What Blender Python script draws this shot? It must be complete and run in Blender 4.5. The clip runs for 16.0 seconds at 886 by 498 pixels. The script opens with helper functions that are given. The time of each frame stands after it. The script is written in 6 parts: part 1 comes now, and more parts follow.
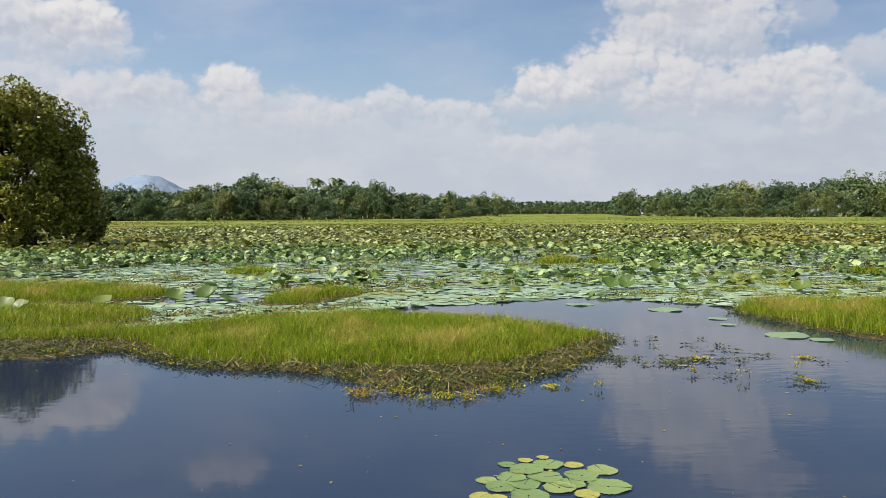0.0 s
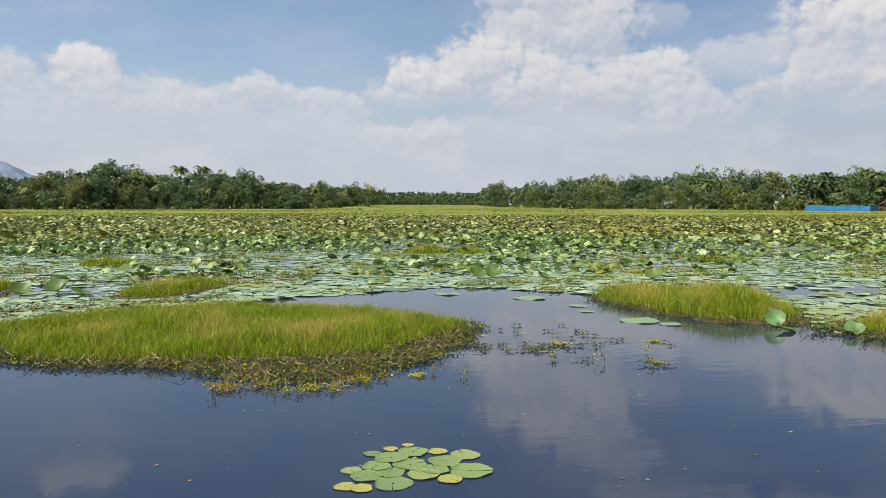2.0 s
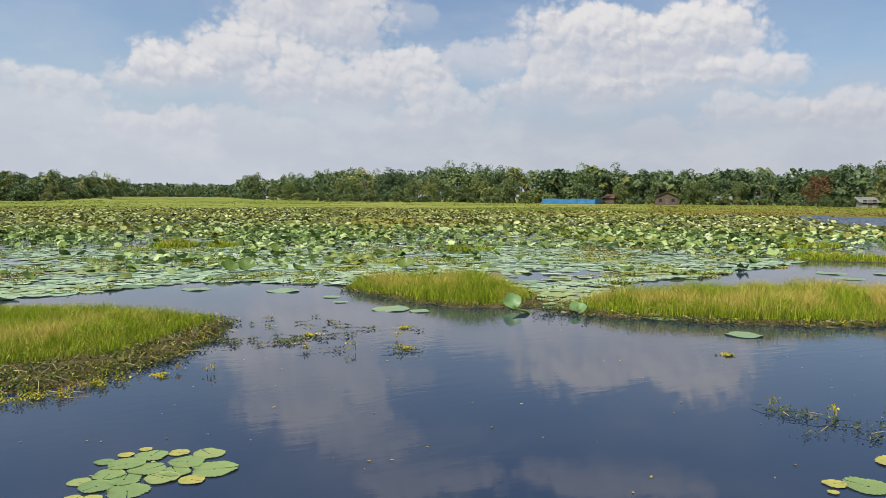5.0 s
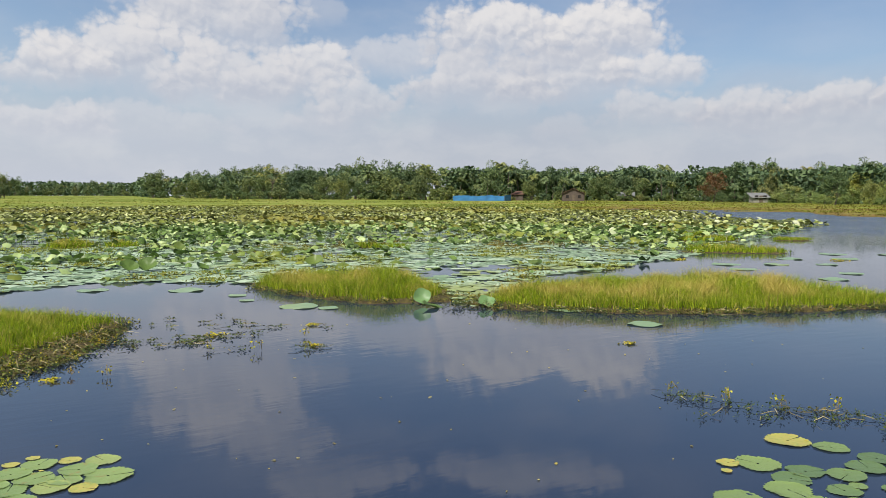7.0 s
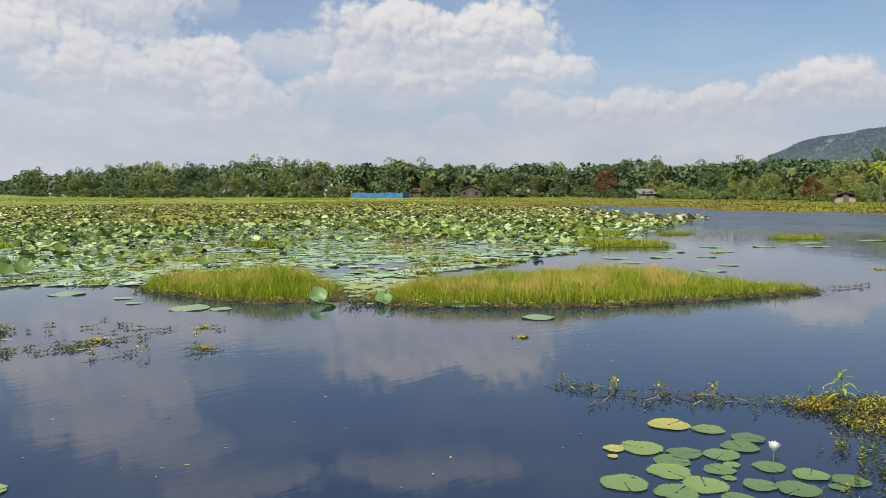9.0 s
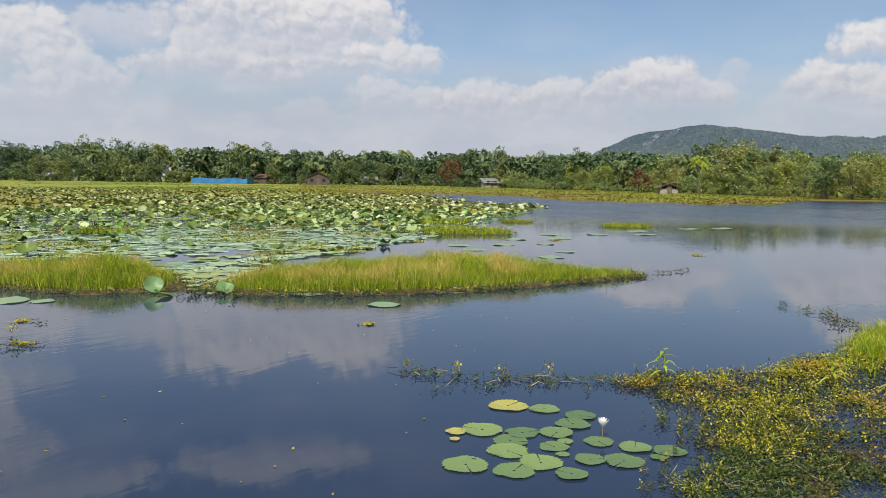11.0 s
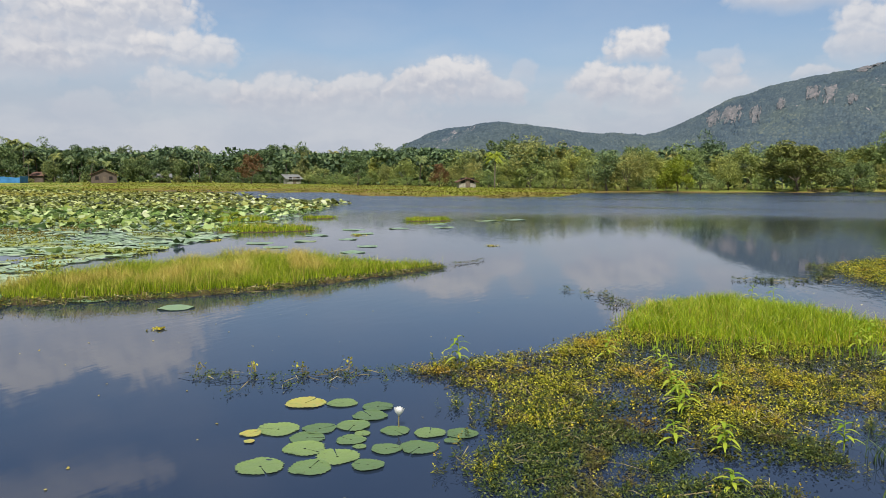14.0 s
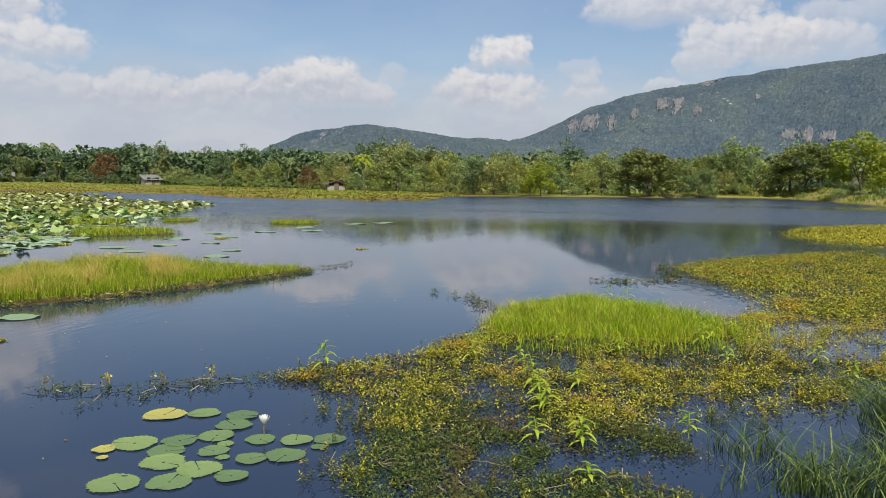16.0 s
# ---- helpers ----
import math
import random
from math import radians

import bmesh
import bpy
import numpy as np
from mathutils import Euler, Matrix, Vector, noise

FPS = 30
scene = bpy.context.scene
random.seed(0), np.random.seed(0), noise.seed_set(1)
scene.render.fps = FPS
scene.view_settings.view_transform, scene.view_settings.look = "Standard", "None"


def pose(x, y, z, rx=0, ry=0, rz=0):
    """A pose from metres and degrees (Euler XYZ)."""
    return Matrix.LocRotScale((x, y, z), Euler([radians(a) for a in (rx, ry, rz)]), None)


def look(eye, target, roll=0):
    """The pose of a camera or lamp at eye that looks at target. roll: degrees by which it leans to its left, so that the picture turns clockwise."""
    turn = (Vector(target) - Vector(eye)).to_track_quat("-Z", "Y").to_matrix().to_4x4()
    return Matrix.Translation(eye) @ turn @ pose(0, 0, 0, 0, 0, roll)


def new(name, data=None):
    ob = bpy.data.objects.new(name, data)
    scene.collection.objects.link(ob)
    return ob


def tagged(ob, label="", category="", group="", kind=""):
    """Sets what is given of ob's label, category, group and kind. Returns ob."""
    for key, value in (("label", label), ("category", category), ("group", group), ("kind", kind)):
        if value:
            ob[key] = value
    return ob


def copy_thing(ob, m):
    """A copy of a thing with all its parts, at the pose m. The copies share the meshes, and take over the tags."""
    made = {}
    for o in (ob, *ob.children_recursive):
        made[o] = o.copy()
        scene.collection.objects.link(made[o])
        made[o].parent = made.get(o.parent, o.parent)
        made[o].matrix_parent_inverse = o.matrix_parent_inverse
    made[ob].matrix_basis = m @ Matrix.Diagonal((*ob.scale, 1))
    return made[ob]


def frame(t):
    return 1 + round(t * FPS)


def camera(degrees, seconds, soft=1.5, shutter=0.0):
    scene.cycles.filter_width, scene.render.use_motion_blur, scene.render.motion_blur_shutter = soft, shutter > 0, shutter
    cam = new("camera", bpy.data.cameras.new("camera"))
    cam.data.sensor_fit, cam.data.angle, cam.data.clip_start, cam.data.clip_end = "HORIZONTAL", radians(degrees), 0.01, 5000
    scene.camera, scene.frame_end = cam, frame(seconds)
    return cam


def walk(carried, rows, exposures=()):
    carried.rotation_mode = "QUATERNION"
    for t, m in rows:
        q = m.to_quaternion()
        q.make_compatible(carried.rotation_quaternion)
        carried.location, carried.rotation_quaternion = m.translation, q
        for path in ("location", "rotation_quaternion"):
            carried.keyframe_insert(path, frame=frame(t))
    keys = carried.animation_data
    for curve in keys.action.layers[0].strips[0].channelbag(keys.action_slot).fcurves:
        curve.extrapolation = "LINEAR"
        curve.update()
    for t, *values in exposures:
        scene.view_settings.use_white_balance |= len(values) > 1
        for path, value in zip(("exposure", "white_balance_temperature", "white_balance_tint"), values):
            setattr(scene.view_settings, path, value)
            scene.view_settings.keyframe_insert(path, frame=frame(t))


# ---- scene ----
# ---------------------------------------------------------------- camera
cam = camera(59.55, 16.0, soft=0.7)
ROWS = [
    (0.0, 0.0, -0.0, 2.0, 0.0, -2.558, 0.222),
    (0.5, 0.0173, 0.0032, 1.9945, -2.568, -2.662, 0.085),
    (1.0, 0.0308, -0.0066, 1.9953, -5.276, -3.084, -0.062),
    (1.5, 0.0475, -0.0144, 1.9965, -7.119, -3.132, -0.049),
    (2.0, 0.0559, -0.019, 1.9991, -9.434, -3.266, -0.158),
    (2.5, 0.0728, -0.015, 1.997, -10.17, -3.507, 0.081),
    (3.0, 0.0854, -0.0307, 1.9964, -13.468, -3.542, -0.063),
    (3.5, 0.1022, -0.0471, 1.9957, -14.454, -3.537, 0.027),
    (4.0, 0.1202, -0.0689, 2.0031, -17.907, -3.609, 0.02),
    (4.2, 0.1268, -0.07, 1.999, -20.472, -3.61, -0.23),
    (6.3, 0.1946, -0.0601, 1.9438, -30.488, -3.893, 0.269),
    (6.5, 0.201, -0.0594, 1.9404, -30.963, -3.867, 0.259),
    (7.0, 0.2175, -0.0567, 1.9381, -33.724, -3.898, -0.092),
    (7.5, 0.2279, -0.0747, 1.9412, -36.424, -3.935, -0.211),
    (8.0, 0.2315, -0.0881, 1.9438, -38.297, -3.988, -0.256),
    (8.2, 0.2345, -0.0895, 1.9432, -39.256, -3.98, -0.172),
    (10.3, 0.2752, -0.1029, 1.9378, -45.922, -4.856, 0.012),
    (10.5, 0.2792, -0.1039, 1.9374, -48.013, -4.852, -0.285),
    (11.0, 0.2939, -0.0979, 1.9334, -52.38, -4.974, -0.683),
    (11.5, 0.3024, -0.1028, 1.9287, -52.832, -5.022, -0.59),
    (12.0, 0.3118, -0.1345, 1.9276, -55.002, -5.306, -0.395),
    (12.5, 0.3349, -0.1561, 1.921, -58.902, -5.312, -0.242),
    (13.0, 0.3474, -0.1608, 1.9212, -61.624, -5.24, -0.243),
    (13.5, 0.3507, -0.1826, 1.9243, -63.856, -5.2, -0.104),
    (14.0, 0.3558, -0.189, 1.9207, -66.77, -5.189, -0.111),
    (14.5, 0.361, -0.2031, 1.9232, -69.317, -5.337, -0.026),
    (15.0, 0.36, -0.2052, 1.9281, -71.404, -5.069, -0.179),
    (15.5, 0.3573, -0.2125, 1.9287, -74.066, -4.877, -0.357),
    (16.0, 0.3453, -0.2115, 1.93, -76.393, -4.903, -0.729),
]
walk(cam, [(t, pose(x, y, z, 90 + pitch, roll, yaw)) for t, x, y, z, yaw, pitch, roll in ROWS], exposures=[(0.0, 0.22), (16.0, 0.22)])

# ---------------------------------------------------------------- light
SUN_AZ, SUN_EL = -110.0, 50.0        # degrees from +y clockwise, above the horizon
SUN_DIR = Vector((math.sin(radians(SUN_AZ)) * math.cos(radians(SUN_EL)), math.cos(radians(SUN_AZ)) * math.cos(radians(SUN_EL)), math.sin(radians(SUN_EL))))
sun = new("sun", bpy.data.lights.new("sun", "SUN"))
sun.data.energy, sun.data.angle, sun.data.color = 5.0, radians(0.6), (1.0, 0.95, 0.86)
sun.matrix_world = look((0, 0, 50), Vector((0, 0, 50)) - SUN_DIR)

# cumulus puffs: azimuth, elevation, half width, half height, in degrees, whiteness and cover; those behind come first
PUFFS_HIGH = [(19, 15.6, 4, 2, 0.6, 0.8), (-16, 17.3, 2.6, 1.4, 0.7, 0.8), (-24, 21, 5, 2.2, 0.6, 0.7), (40, 19.6, 6, 1.6, 0.55, 0.8), (26, 20.2, 5, 1.6, 0.55, 0.8),
              (22, 17.6, 3, 1.4, 0.5, 0.7), (-27.5, 11.6, 5.5, 2.6, 0.7, 0.9), (-24.9, 12.8, 2.4, 1.6, 1, 0.9), (-27.6, 7.8, 3.9, 2.2, 0.5, 0.7), (-23.3, 7.5, 4.2, 2, 0.55, 0.7),
              (-20.4, 8.2, 2.2, 1.5, 0.65, 0.7), (-15.3, 8.7, 2.4, 1.9, 1, 0.9), (-12.8, 7.1, 3.6, 1.8, 0.5, 0.6), (-9.2, 7.2, 2, 1.4, 0.75, 0.6)]
PUFFS_WEST = [(-6.3, 7.2, 1.6, 1.3, 0.7, 0.6), (-3.5, 7.9, 1.9, 1.3, 0.85, 0.75), (1.3, 7.1, 2.5, 1.1, 0.8, 0.75), (-9.2, 5.3, 12, 2, 0.35, 0.45), (17.6, 12, 5.3, 3.7, 0.6, 0.9),
              (15.9, 14.3, 3.7, 1.9, 0.7, 0.8), (11.8, 9, 5.3, 2.6, 0.75, 0.9), (7.7, 8.4, 3.3, 1.7, 0.85, 0.85), (18.4, 8.2, 4.9, 2.2, 0.6, 0.8), (24.9, 9.1, 2.4, 1.8, 0.95, 0.85),
              (21.7, 7.8, 4.1, 1.8, 0.55, 0.7), (6.9, 4.6, 3.7, 1.5, 0.75, 0.7), (12.6, 4.8, 5.4, 1.4, 0.4, 0.5), (27.3, 6.5, 3.1, 1.8, 0.7, 0.7), (24.6, 5.5, 2.4, 1.1, 0.6, 0.5),
              (25.1, 12.9, 1.8, 1.1, 0.4, 0.35)]
PUFFS_MIDDLE = [(30.2, 9.9, 2.9, 1.4, 0.6, 0.6), (36.4, 8.1, 5.3, 2.4, 0.65, 0.9), (42.6, 8.4, 5.2, 2.2, 0.65, 0.9), (37.6, 11.4, 4.5, 2.7, 0.9, 0.95), (44.9, 11.1, 4.3, 2.8, 1, 0.95),
                (48.5, 8.5, 2.9, 1.4, 0.9, 0.85), (42.6, 4.8, 2, 1, 0.5, 0.4), (57.7, 4.9, 6.6, 1.5, 0.5, 0.6), (48.9, 5.8, 3.5, 1.4, 0.75, 0.7), (54.9, 6, 3.2, 1.2, 0.85, 0.75),
                (60.4, 6.3, 2.6, 1.2, 0.9, 0.8), (69.7, 6.1, 2.6, 1.1, 0.7, 0.8), (65.1, 6.5, 2.4, 1.4, 0.85, 0.85), (67, 7.4, 2.9, 1.5, 1, 0.9)]
PUFFS_EAST = [(72.6, 7.5, 1.1, 1, 0.35, 0.4), (76.3, 5.2, 2.1, 1.1, 0.3, 0.4), (80.5, 6.2, 2.6, 1.6, 0.85, 0.9), (77.9, 6.8, 1.7, 1.4, 0.95, 0.9), (80.7, 8.9, 2.1, 1.2, 1, 0.95),
              (86.7, 6.8, 1.8, 1.1, 0.75, 0.7), (85.9, 8.1, 1.2, 0.8, 0.4, 0.4), (91.8, 6.8, 1.3, 0.6, 0.8, 0.65), (103.3, 11.2, 2.9, 1.3, 0.55, 0.6), (92.8, 12.1, 6.4, 1.3, 0.75, 0.8),
              (101.1, 9.3, 3.7, 1.6, 0.65, 0.7), (94.8, 8.3, 2.2, 1.1, 0.75, 0.7), (97.6, 9.9, 4.3, 1.8, 0.85, 0.85)]


class Nodes:
    """A short hand for wiring nodes."""

    def __init__(self, tree):
        self.tree = tree
        tree.nodes.clear()

    def add(self, kind):
        return self.tree.nodes.new("ShaderNode" + kind)

    def put(self, socket, value):
        if isinstance(value, bpy.types.NodeSocket):
            self.tree.links.new(value, socket)
        elif value is not None:
            socket.default_value = value

    def math(self, op, a, b=None, c=None, clamp=False):
        node = self.add("Math")
        node.operation, node.use_clamp = op, clamp
        for socket, value in zip(node.inputs, (a, b, c)):
            self.put(socket, value)
        return node.outputs[0]

    def vec(self, op, a, b=None):
        node = self.add("VectorMath")
        node.operation = op
        self.put(node.inputs[0], a)
        self.put(node.inputs[1], b)
        return node.outputs["Value" if op in ("LENGTH", "DOT_PRODUCT") else "Vector"]

    def noise(self, where, scale, detail=4.0, rough=0.55, warp=0.0):
        node = self.add("TexNoise")
        for key, value in (("Vector", where), ("Scale", scale), ("Detail", detail), ("Roughness", rough), ("Distortion", warp)):
            self.put(node.inputs[key], value)
        return node.outputs["Fac"]

    def ramp(self, fac, *stops):
        node = self.add("ValToRGB")
        while len(node.color_ramp.elements) < len(stops):
            node.color_ramp.elements.new(0.5)
        for el, (at, col) in zip(node.color_ramp.elements, stops):
            el.position, el.color = at, (*col, 1) if len(col) == 3 else col
        self.put(node.inputs[0], fac)
        return node.outputs[0]

    def mix(self, fac, a, b, blend="MIX"):
        node = self.add("MixRGB")
        node.blend_type = blend
        for socket, value in zip(node.inputs, (fac, a, b)):
            self.put(socket, (*value, 1) if isinstance(value, tuple) and len(value) == 3 else value)
        return node.outputs[0]

    def step(self, value, low, high):
        node = self.add("MapRange")
        node.interpolation_type = "SMOOTHSTEP"
        for socket, v in zip(node.inputs, (value, low, high, 0.0, 1.0)):
            self.put(socket, v)
        return node.outputs[0]


world = bpy.data.worlds.new("world")
scene.world = world
world.use_nodes = True
world.cycles.sampling_method, world.cycles.sample_map_resolution = "MANUAL", 512
n = Nodes(world.node_tree)
sky = n.add("TexSky")
sky.sky_type, sky.sun_disc, sky.sun_elevation, sky.sun_rotation = "NISHITA", False, radians(SUN_EL), radians(SUN_AZ)
sky.air_density, sky.dust_density, sky.ozone_density = 1.1, 1.2, 1.6
way = n.vec("NORMALIZE", n.add("TexCoord").outputs["Generated"])
sep = n.add("SeparateXYZ")
n.put(sep.inputs[0], way)
elev = n.math("MULTIPLY", n.math("ARCSINE", sep.outputs[2]), 57.2958)
azim = n.math("MULTIPLY", n.math("ARCTAN2", sep.outputs[0], sep.outputs[1]), 57.2958)
flat = n.add("CombineXYZ")
n.put(flat.inputs[0], azim)
n.put(flat.inputs[1], elev)
spot = flat.outputs[0]
# the outline of the puffs is bent by noise and by rounded cells at three sizes
def bend_of(where, scale, amount):
    node = n.add("TexNoise")
    for key, value in (("Vector", where), ("Scale", scale), ("Detail", 3.0), ("Roughness", 0.55)):
        n.put(node.inputs[key], value)
    return n.vec("ADD", where, n.vec("MULTIPLY", n.vec("SUBTRACT", node.outputs["Color"], (0.5, 0.5, 0.5)), amount))


bent = bend_of(spot, 0.30, (3.2, 2.0, 0.0))


def domes(where):
    """Rounded heads like those of a cauliflower; 0 on top of a head."""
    total = None
    for scale, weight in ((0.34, 0.50), (0.80, 0.34), (1.9, 0.20)):
        cell = n.add("TexVoronoi")
        cell.voronoi_dimensions, cell.feature = "2D", "F1"
        n.put(cell.inputs["Vector"], n.vec("MULTIPLY", where, (scale, scale * 1.25, 0.0)))
        n.put(cell.inputs["Scale"], 1.0)
        one = n.math("MULTIPLY", n.math("POWER", cell.outputs["Distance"], 2.0), weight)
        total = one if total is None else n.math("ADD", total, one)
    return total


curled = bend_of(spot, 0.9, (1.1, 0.9, 0.0))
heads = domes(curled)
lit = n.math("SUBTRACT", domes(n.vec("ADD", curled, (-0.30, 0.42, 0.0))), heads)
fine = n.noise(spot, 1.6, 5.0, 0.6)
rough = n.math("ADD", n.math("MULTIPLY", n.math("SUBTRACT", heads, 0.24), 0.95), n.math("MULTIPLY", n.math("SUBTRACT", fine, 0.5), 0.32))
relief = n.math("ADD", n.math("MULTIPLY", lit, 2.1), n.math("MULTIPLY", n.math("SUBTRACT", fine, 0.5), 0.4))


def span(value, low, high, to_low=0.0, to_high=1.0, smooth=True):
    node = n.add("MapRange")
    node.interpolation_type = "SMOOTHSTEP" if smooth else "LINEAR"
    for socket, v in zip(node.inputs, (value, low, high, to_low, to_high)):
        n.put(socket, v)
    return node.outputs[0]


def puff(cover, tone, az, el, wide, high, whiteness, amount):
    """Lays one heap over those behind it: crisp on top, its base lost in the haze."""
    d = n.vec("DIVIDE", n.vec("SUBTRACT", bent, (az, el, 0.0)), (wide * 1.12, high * 1.12, 1.0))
    up = n.vec("DOT_PRODUCT", d, (0.0, 1.0, 0.0))
    mask = n.math("MULTIPLY", span(n.math("ADD", n.vec("LENGTH", d), rough), 1.16, 0.74, 0.0, amount), span(up, -1.05, 0.10))
    own = span(n.math("ADD", up, relief), -0.75, 1.0, 0.0, 0.30 + 0.70 * whiteness)
    cover = n.math("MULTIPLY_ADD", mask, n.math("SUBTRACT", 1.0, cover), cover)
    return cover, n.math("MULTIPLY_ADD", mask, n.math("SUBTRACT", own, tone), tone)


far_heaps = n.noise(n.vec("MULTIPLY", way, (1.0, 1.0, 2.2)), 4.2, 8.0, 0.6)
behind = n.math("MULTIPLY", n.step(far_heaps, 0.47, 0.68), n.step(n.math("ABSOLUTE", n.math("SUBTRACT", azim, 38.0)), 75.0, 95.0))
drift = n.noise(n.vec("MULTIPLY", spot, (0.07, 0.16, 0.0)), 1.0, 5.0, 0.55)
bank = n.math("MULTIPLY", n.step(n.math("ADD", elev, n.math("MULTIPLY", n.math("SUBTRACT", drift, 0.5), 9.0)), 10.0, 3.5), 0.78)
wisp = n.math("MULTIPLY", n.step(drift, 0.36, 0.68), n.math("SUBTRACT", 0.34, n.math("MULTIPLY", n.step(azim, 42.0, 58.0), 0.2)))
clear = n.mix(1.0, sky.outputs[0], (0.093, 0.097, 0.106), "MULTIPLY")
clear = n.mix(n.step(azim, 26.0, -6.0), clear, n.mix(1.0, clear, (1.27, 1.24, 1.19), "MULTIPLY"))
haze = n.math("MULTIPLY", n.math("POWER", 2.718, n.math("MULTIPLY", n.math("MAXIMUM", elev, 0.0), -0.26)), 0.85)
low_puffs = n.step(n.noise(n.vec("MULTIPLY", bent, (0.11, 0.24, 0.0)), 1.0, 6.0, 0.55), 0.42, 0.66)
base = n.mix(n.math("MAXIMUM", bank, wisp), clear, n.mix(low_puffs, (0.49, 0.525, 0.615), (0.64, 0.645, 0.69)))
base = n.mix(n.math("MULTIPLY", behind, 0.9), base, (0.70, 0.70, 0.71))
cover, tone = 0.0, 0.5
for row in PUFFS_HIGH + PUFFS_WEST + PUFFS_MIDDLE + PUFFS_EAST:
    cover, tone = puff(cover, tone, *row)
base = n.mix(cover, base, n.mix(tone, (0.475, 0.505, 0.585), (0.80, 0.775, 0.765)))
final = n.mix(haze, base, (0.56, 0.60, 0.69))
low_east = n.math("MULTIPLY", n.step(azim, 12.0, 40.0), n.step(elev, 10.0, 5.0))
final = n.mix(n.math("MULTIPLY", low_east, 0.4), final, n.mix(1.0, final, (0.80, 0.80, 0.82), "MULTIPLY"))
back = n.add("Background")
n.put(back.inputs[0], final)
n.put(back.inputs[1], 0.88)
n.tree.links.new(back.outputs[0], n.add("OutputWorld").inputs[0])


# ---------------------------------------------------------------- materials
def surface(name, build, rough=0.6, spec=0.4, bump=None, through_light=0.0, coat=0.0):
    """A material: build(n) returns its base colour; bump(n) returns (height, strength, distance)."""
    m = bpy.data.materials.new(name)
    m.use_nodes = True
    k = Nodes(m.node_tree)
    p = k.add("BsdfPrincipled")
    col = build(k)
    k.put(p.inputs["Base Color"], (*col, 1) if isinstance(col, tuple) else col)
    k.put(p.inputs["Roughness"], rough(k) if callable(rough) else rough)
    p.inputs["Specular IOR Level"].default_value = spec
    if bump:
        height, strength, distance = bump(k)
        b = k.add("Bump")
        k.put(b.inputs["Height"], height)
        b.inputs["Strength"].default_value, b.inputs["Distance"].default_value = strength, distance
        k.put(p.inputs["Normal"], b.outputs[0])
    shader = p.outputs[0]
    if through_light:
        tr = k.add("BsdfTranslucent")
        k.put(tr.inputs[0], col if not isinstance(col, tuple) else (*col, 1))
        mx = k.add("MixShader")
        mx.inputs[0].default_value = through_light
        k.put(mx.inputs[1], shader)
        k.put(mx.inputs[2], tr.outputs[0])
        shader = mx.outputs[0]
    k.tree.links.new(shader, k.add("OutputMaterial").inputs[0])
    return m


def spot_of(k):
    return k.add("NewGeometry").outputs["Position"]


def island(k):
    return k.add("NewGeometry").outputs["Random Per Island"]


def each(k):
    return k.add("ObjectInfo").outputs["Random"]


def leaf_paint(dark, mid, light, patch=None, patch_scale=0.6, low=0.5, high=0.65):
    def build(k):
        col = k.ramp(island(k), (0.0, dark), (0.55, mid), (1.0, light))
        if patch:
            col = k.mix(k.step(k.noise(spot_of(k), patch_scale, 3.0), low, high), col, patch)
        return col
    return build


def tree_paint(dark, mid, light, tone=0.45):
    """Leaves that differ within a crown and from tree to tree."""
    def build(k):
        col = k.ramp(island(k), (0.0, dark), (0.6, mid), (1.0, light))
        warm = k.ramp(each(k), (0.0, (0.55, 0.70, 0.78)), (0.25, (0.95, 1.06, 0.92)), (0.45, (0.68, 0.82, 0.72)), (0.65, (1.38, 1.25, 0.78)), (0.85, (0.9, 0.97, 0.9)), (1.0, (1.45, 1.15, 0.88)))
        return k.mix(tone * 2, col, k.mix(1.0, col, warm, "MULTIPLY"))
    return build


def hazy_hill_leaves(k):
    """Crowns of a distant wood, with blue-grey haze and gully shade mixed into their colour."""
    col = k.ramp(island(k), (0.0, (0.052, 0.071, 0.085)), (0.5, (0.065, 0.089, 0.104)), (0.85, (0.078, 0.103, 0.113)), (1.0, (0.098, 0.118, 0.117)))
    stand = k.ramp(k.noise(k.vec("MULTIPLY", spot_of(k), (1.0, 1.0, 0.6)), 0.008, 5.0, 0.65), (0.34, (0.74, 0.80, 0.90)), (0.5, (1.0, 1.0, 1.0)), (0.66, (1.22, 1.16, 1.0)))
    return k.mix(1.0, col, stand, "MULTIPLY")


def islet_blades(k):
    """Green blades whose tips have withered to straw in patches."""
    col = leaf_paint((0.065, 0.125, 0.006), (0.22, 0.315, 0.012), (0.46, 0.52, 0.036))(k)
    tip = k.add("SeparateXYZ")
    where = spot_of(k)
    k.put(tip.inputs[0], where)
    dry = k.math("MULTIPLY", k.step(tip.outputs[2], 0.10, 0.30), k.step(k.noise(where, 1.1, 4.0, 0.6), 0.46, 0.61))
    return k.mix(dry, col, k.ramp(island(k), (0.0, (0.40, 0.31, 0.055)), (1.0, (0.62, 0.50, 0.14))))


GRASS = surface("grass_blades", islet_blades, 0.55, 0.15, None, 0.35)
GRASS_FRESH = surface("fresh_grass_blades", leaf_paint((0.11, 0.20, 0.006), (0.25, 0.35, 0.010), (0.45, 0.49, 0.030)), 0.5, 0.3, None, 0.35)
WEED = surface("weed_leaves", leaf_paint((0.095, 0.115, 0.012), (0.285, 0.285, 0.022), (0.60, 0.53, 0.05), (0.42, 0.27, 0.03), 1.6, 0.50, 0.70), 0.6, 0.15, None, 0.3)
WEED_YELLOW = surface("yellow_weed_leaves", leaf_paint((0.24, 0.23, 0.015), (0.42, 0.37, 0.02), (0.56, 0.43, 0.03)), 0.5, 0.4, None, 0.25)
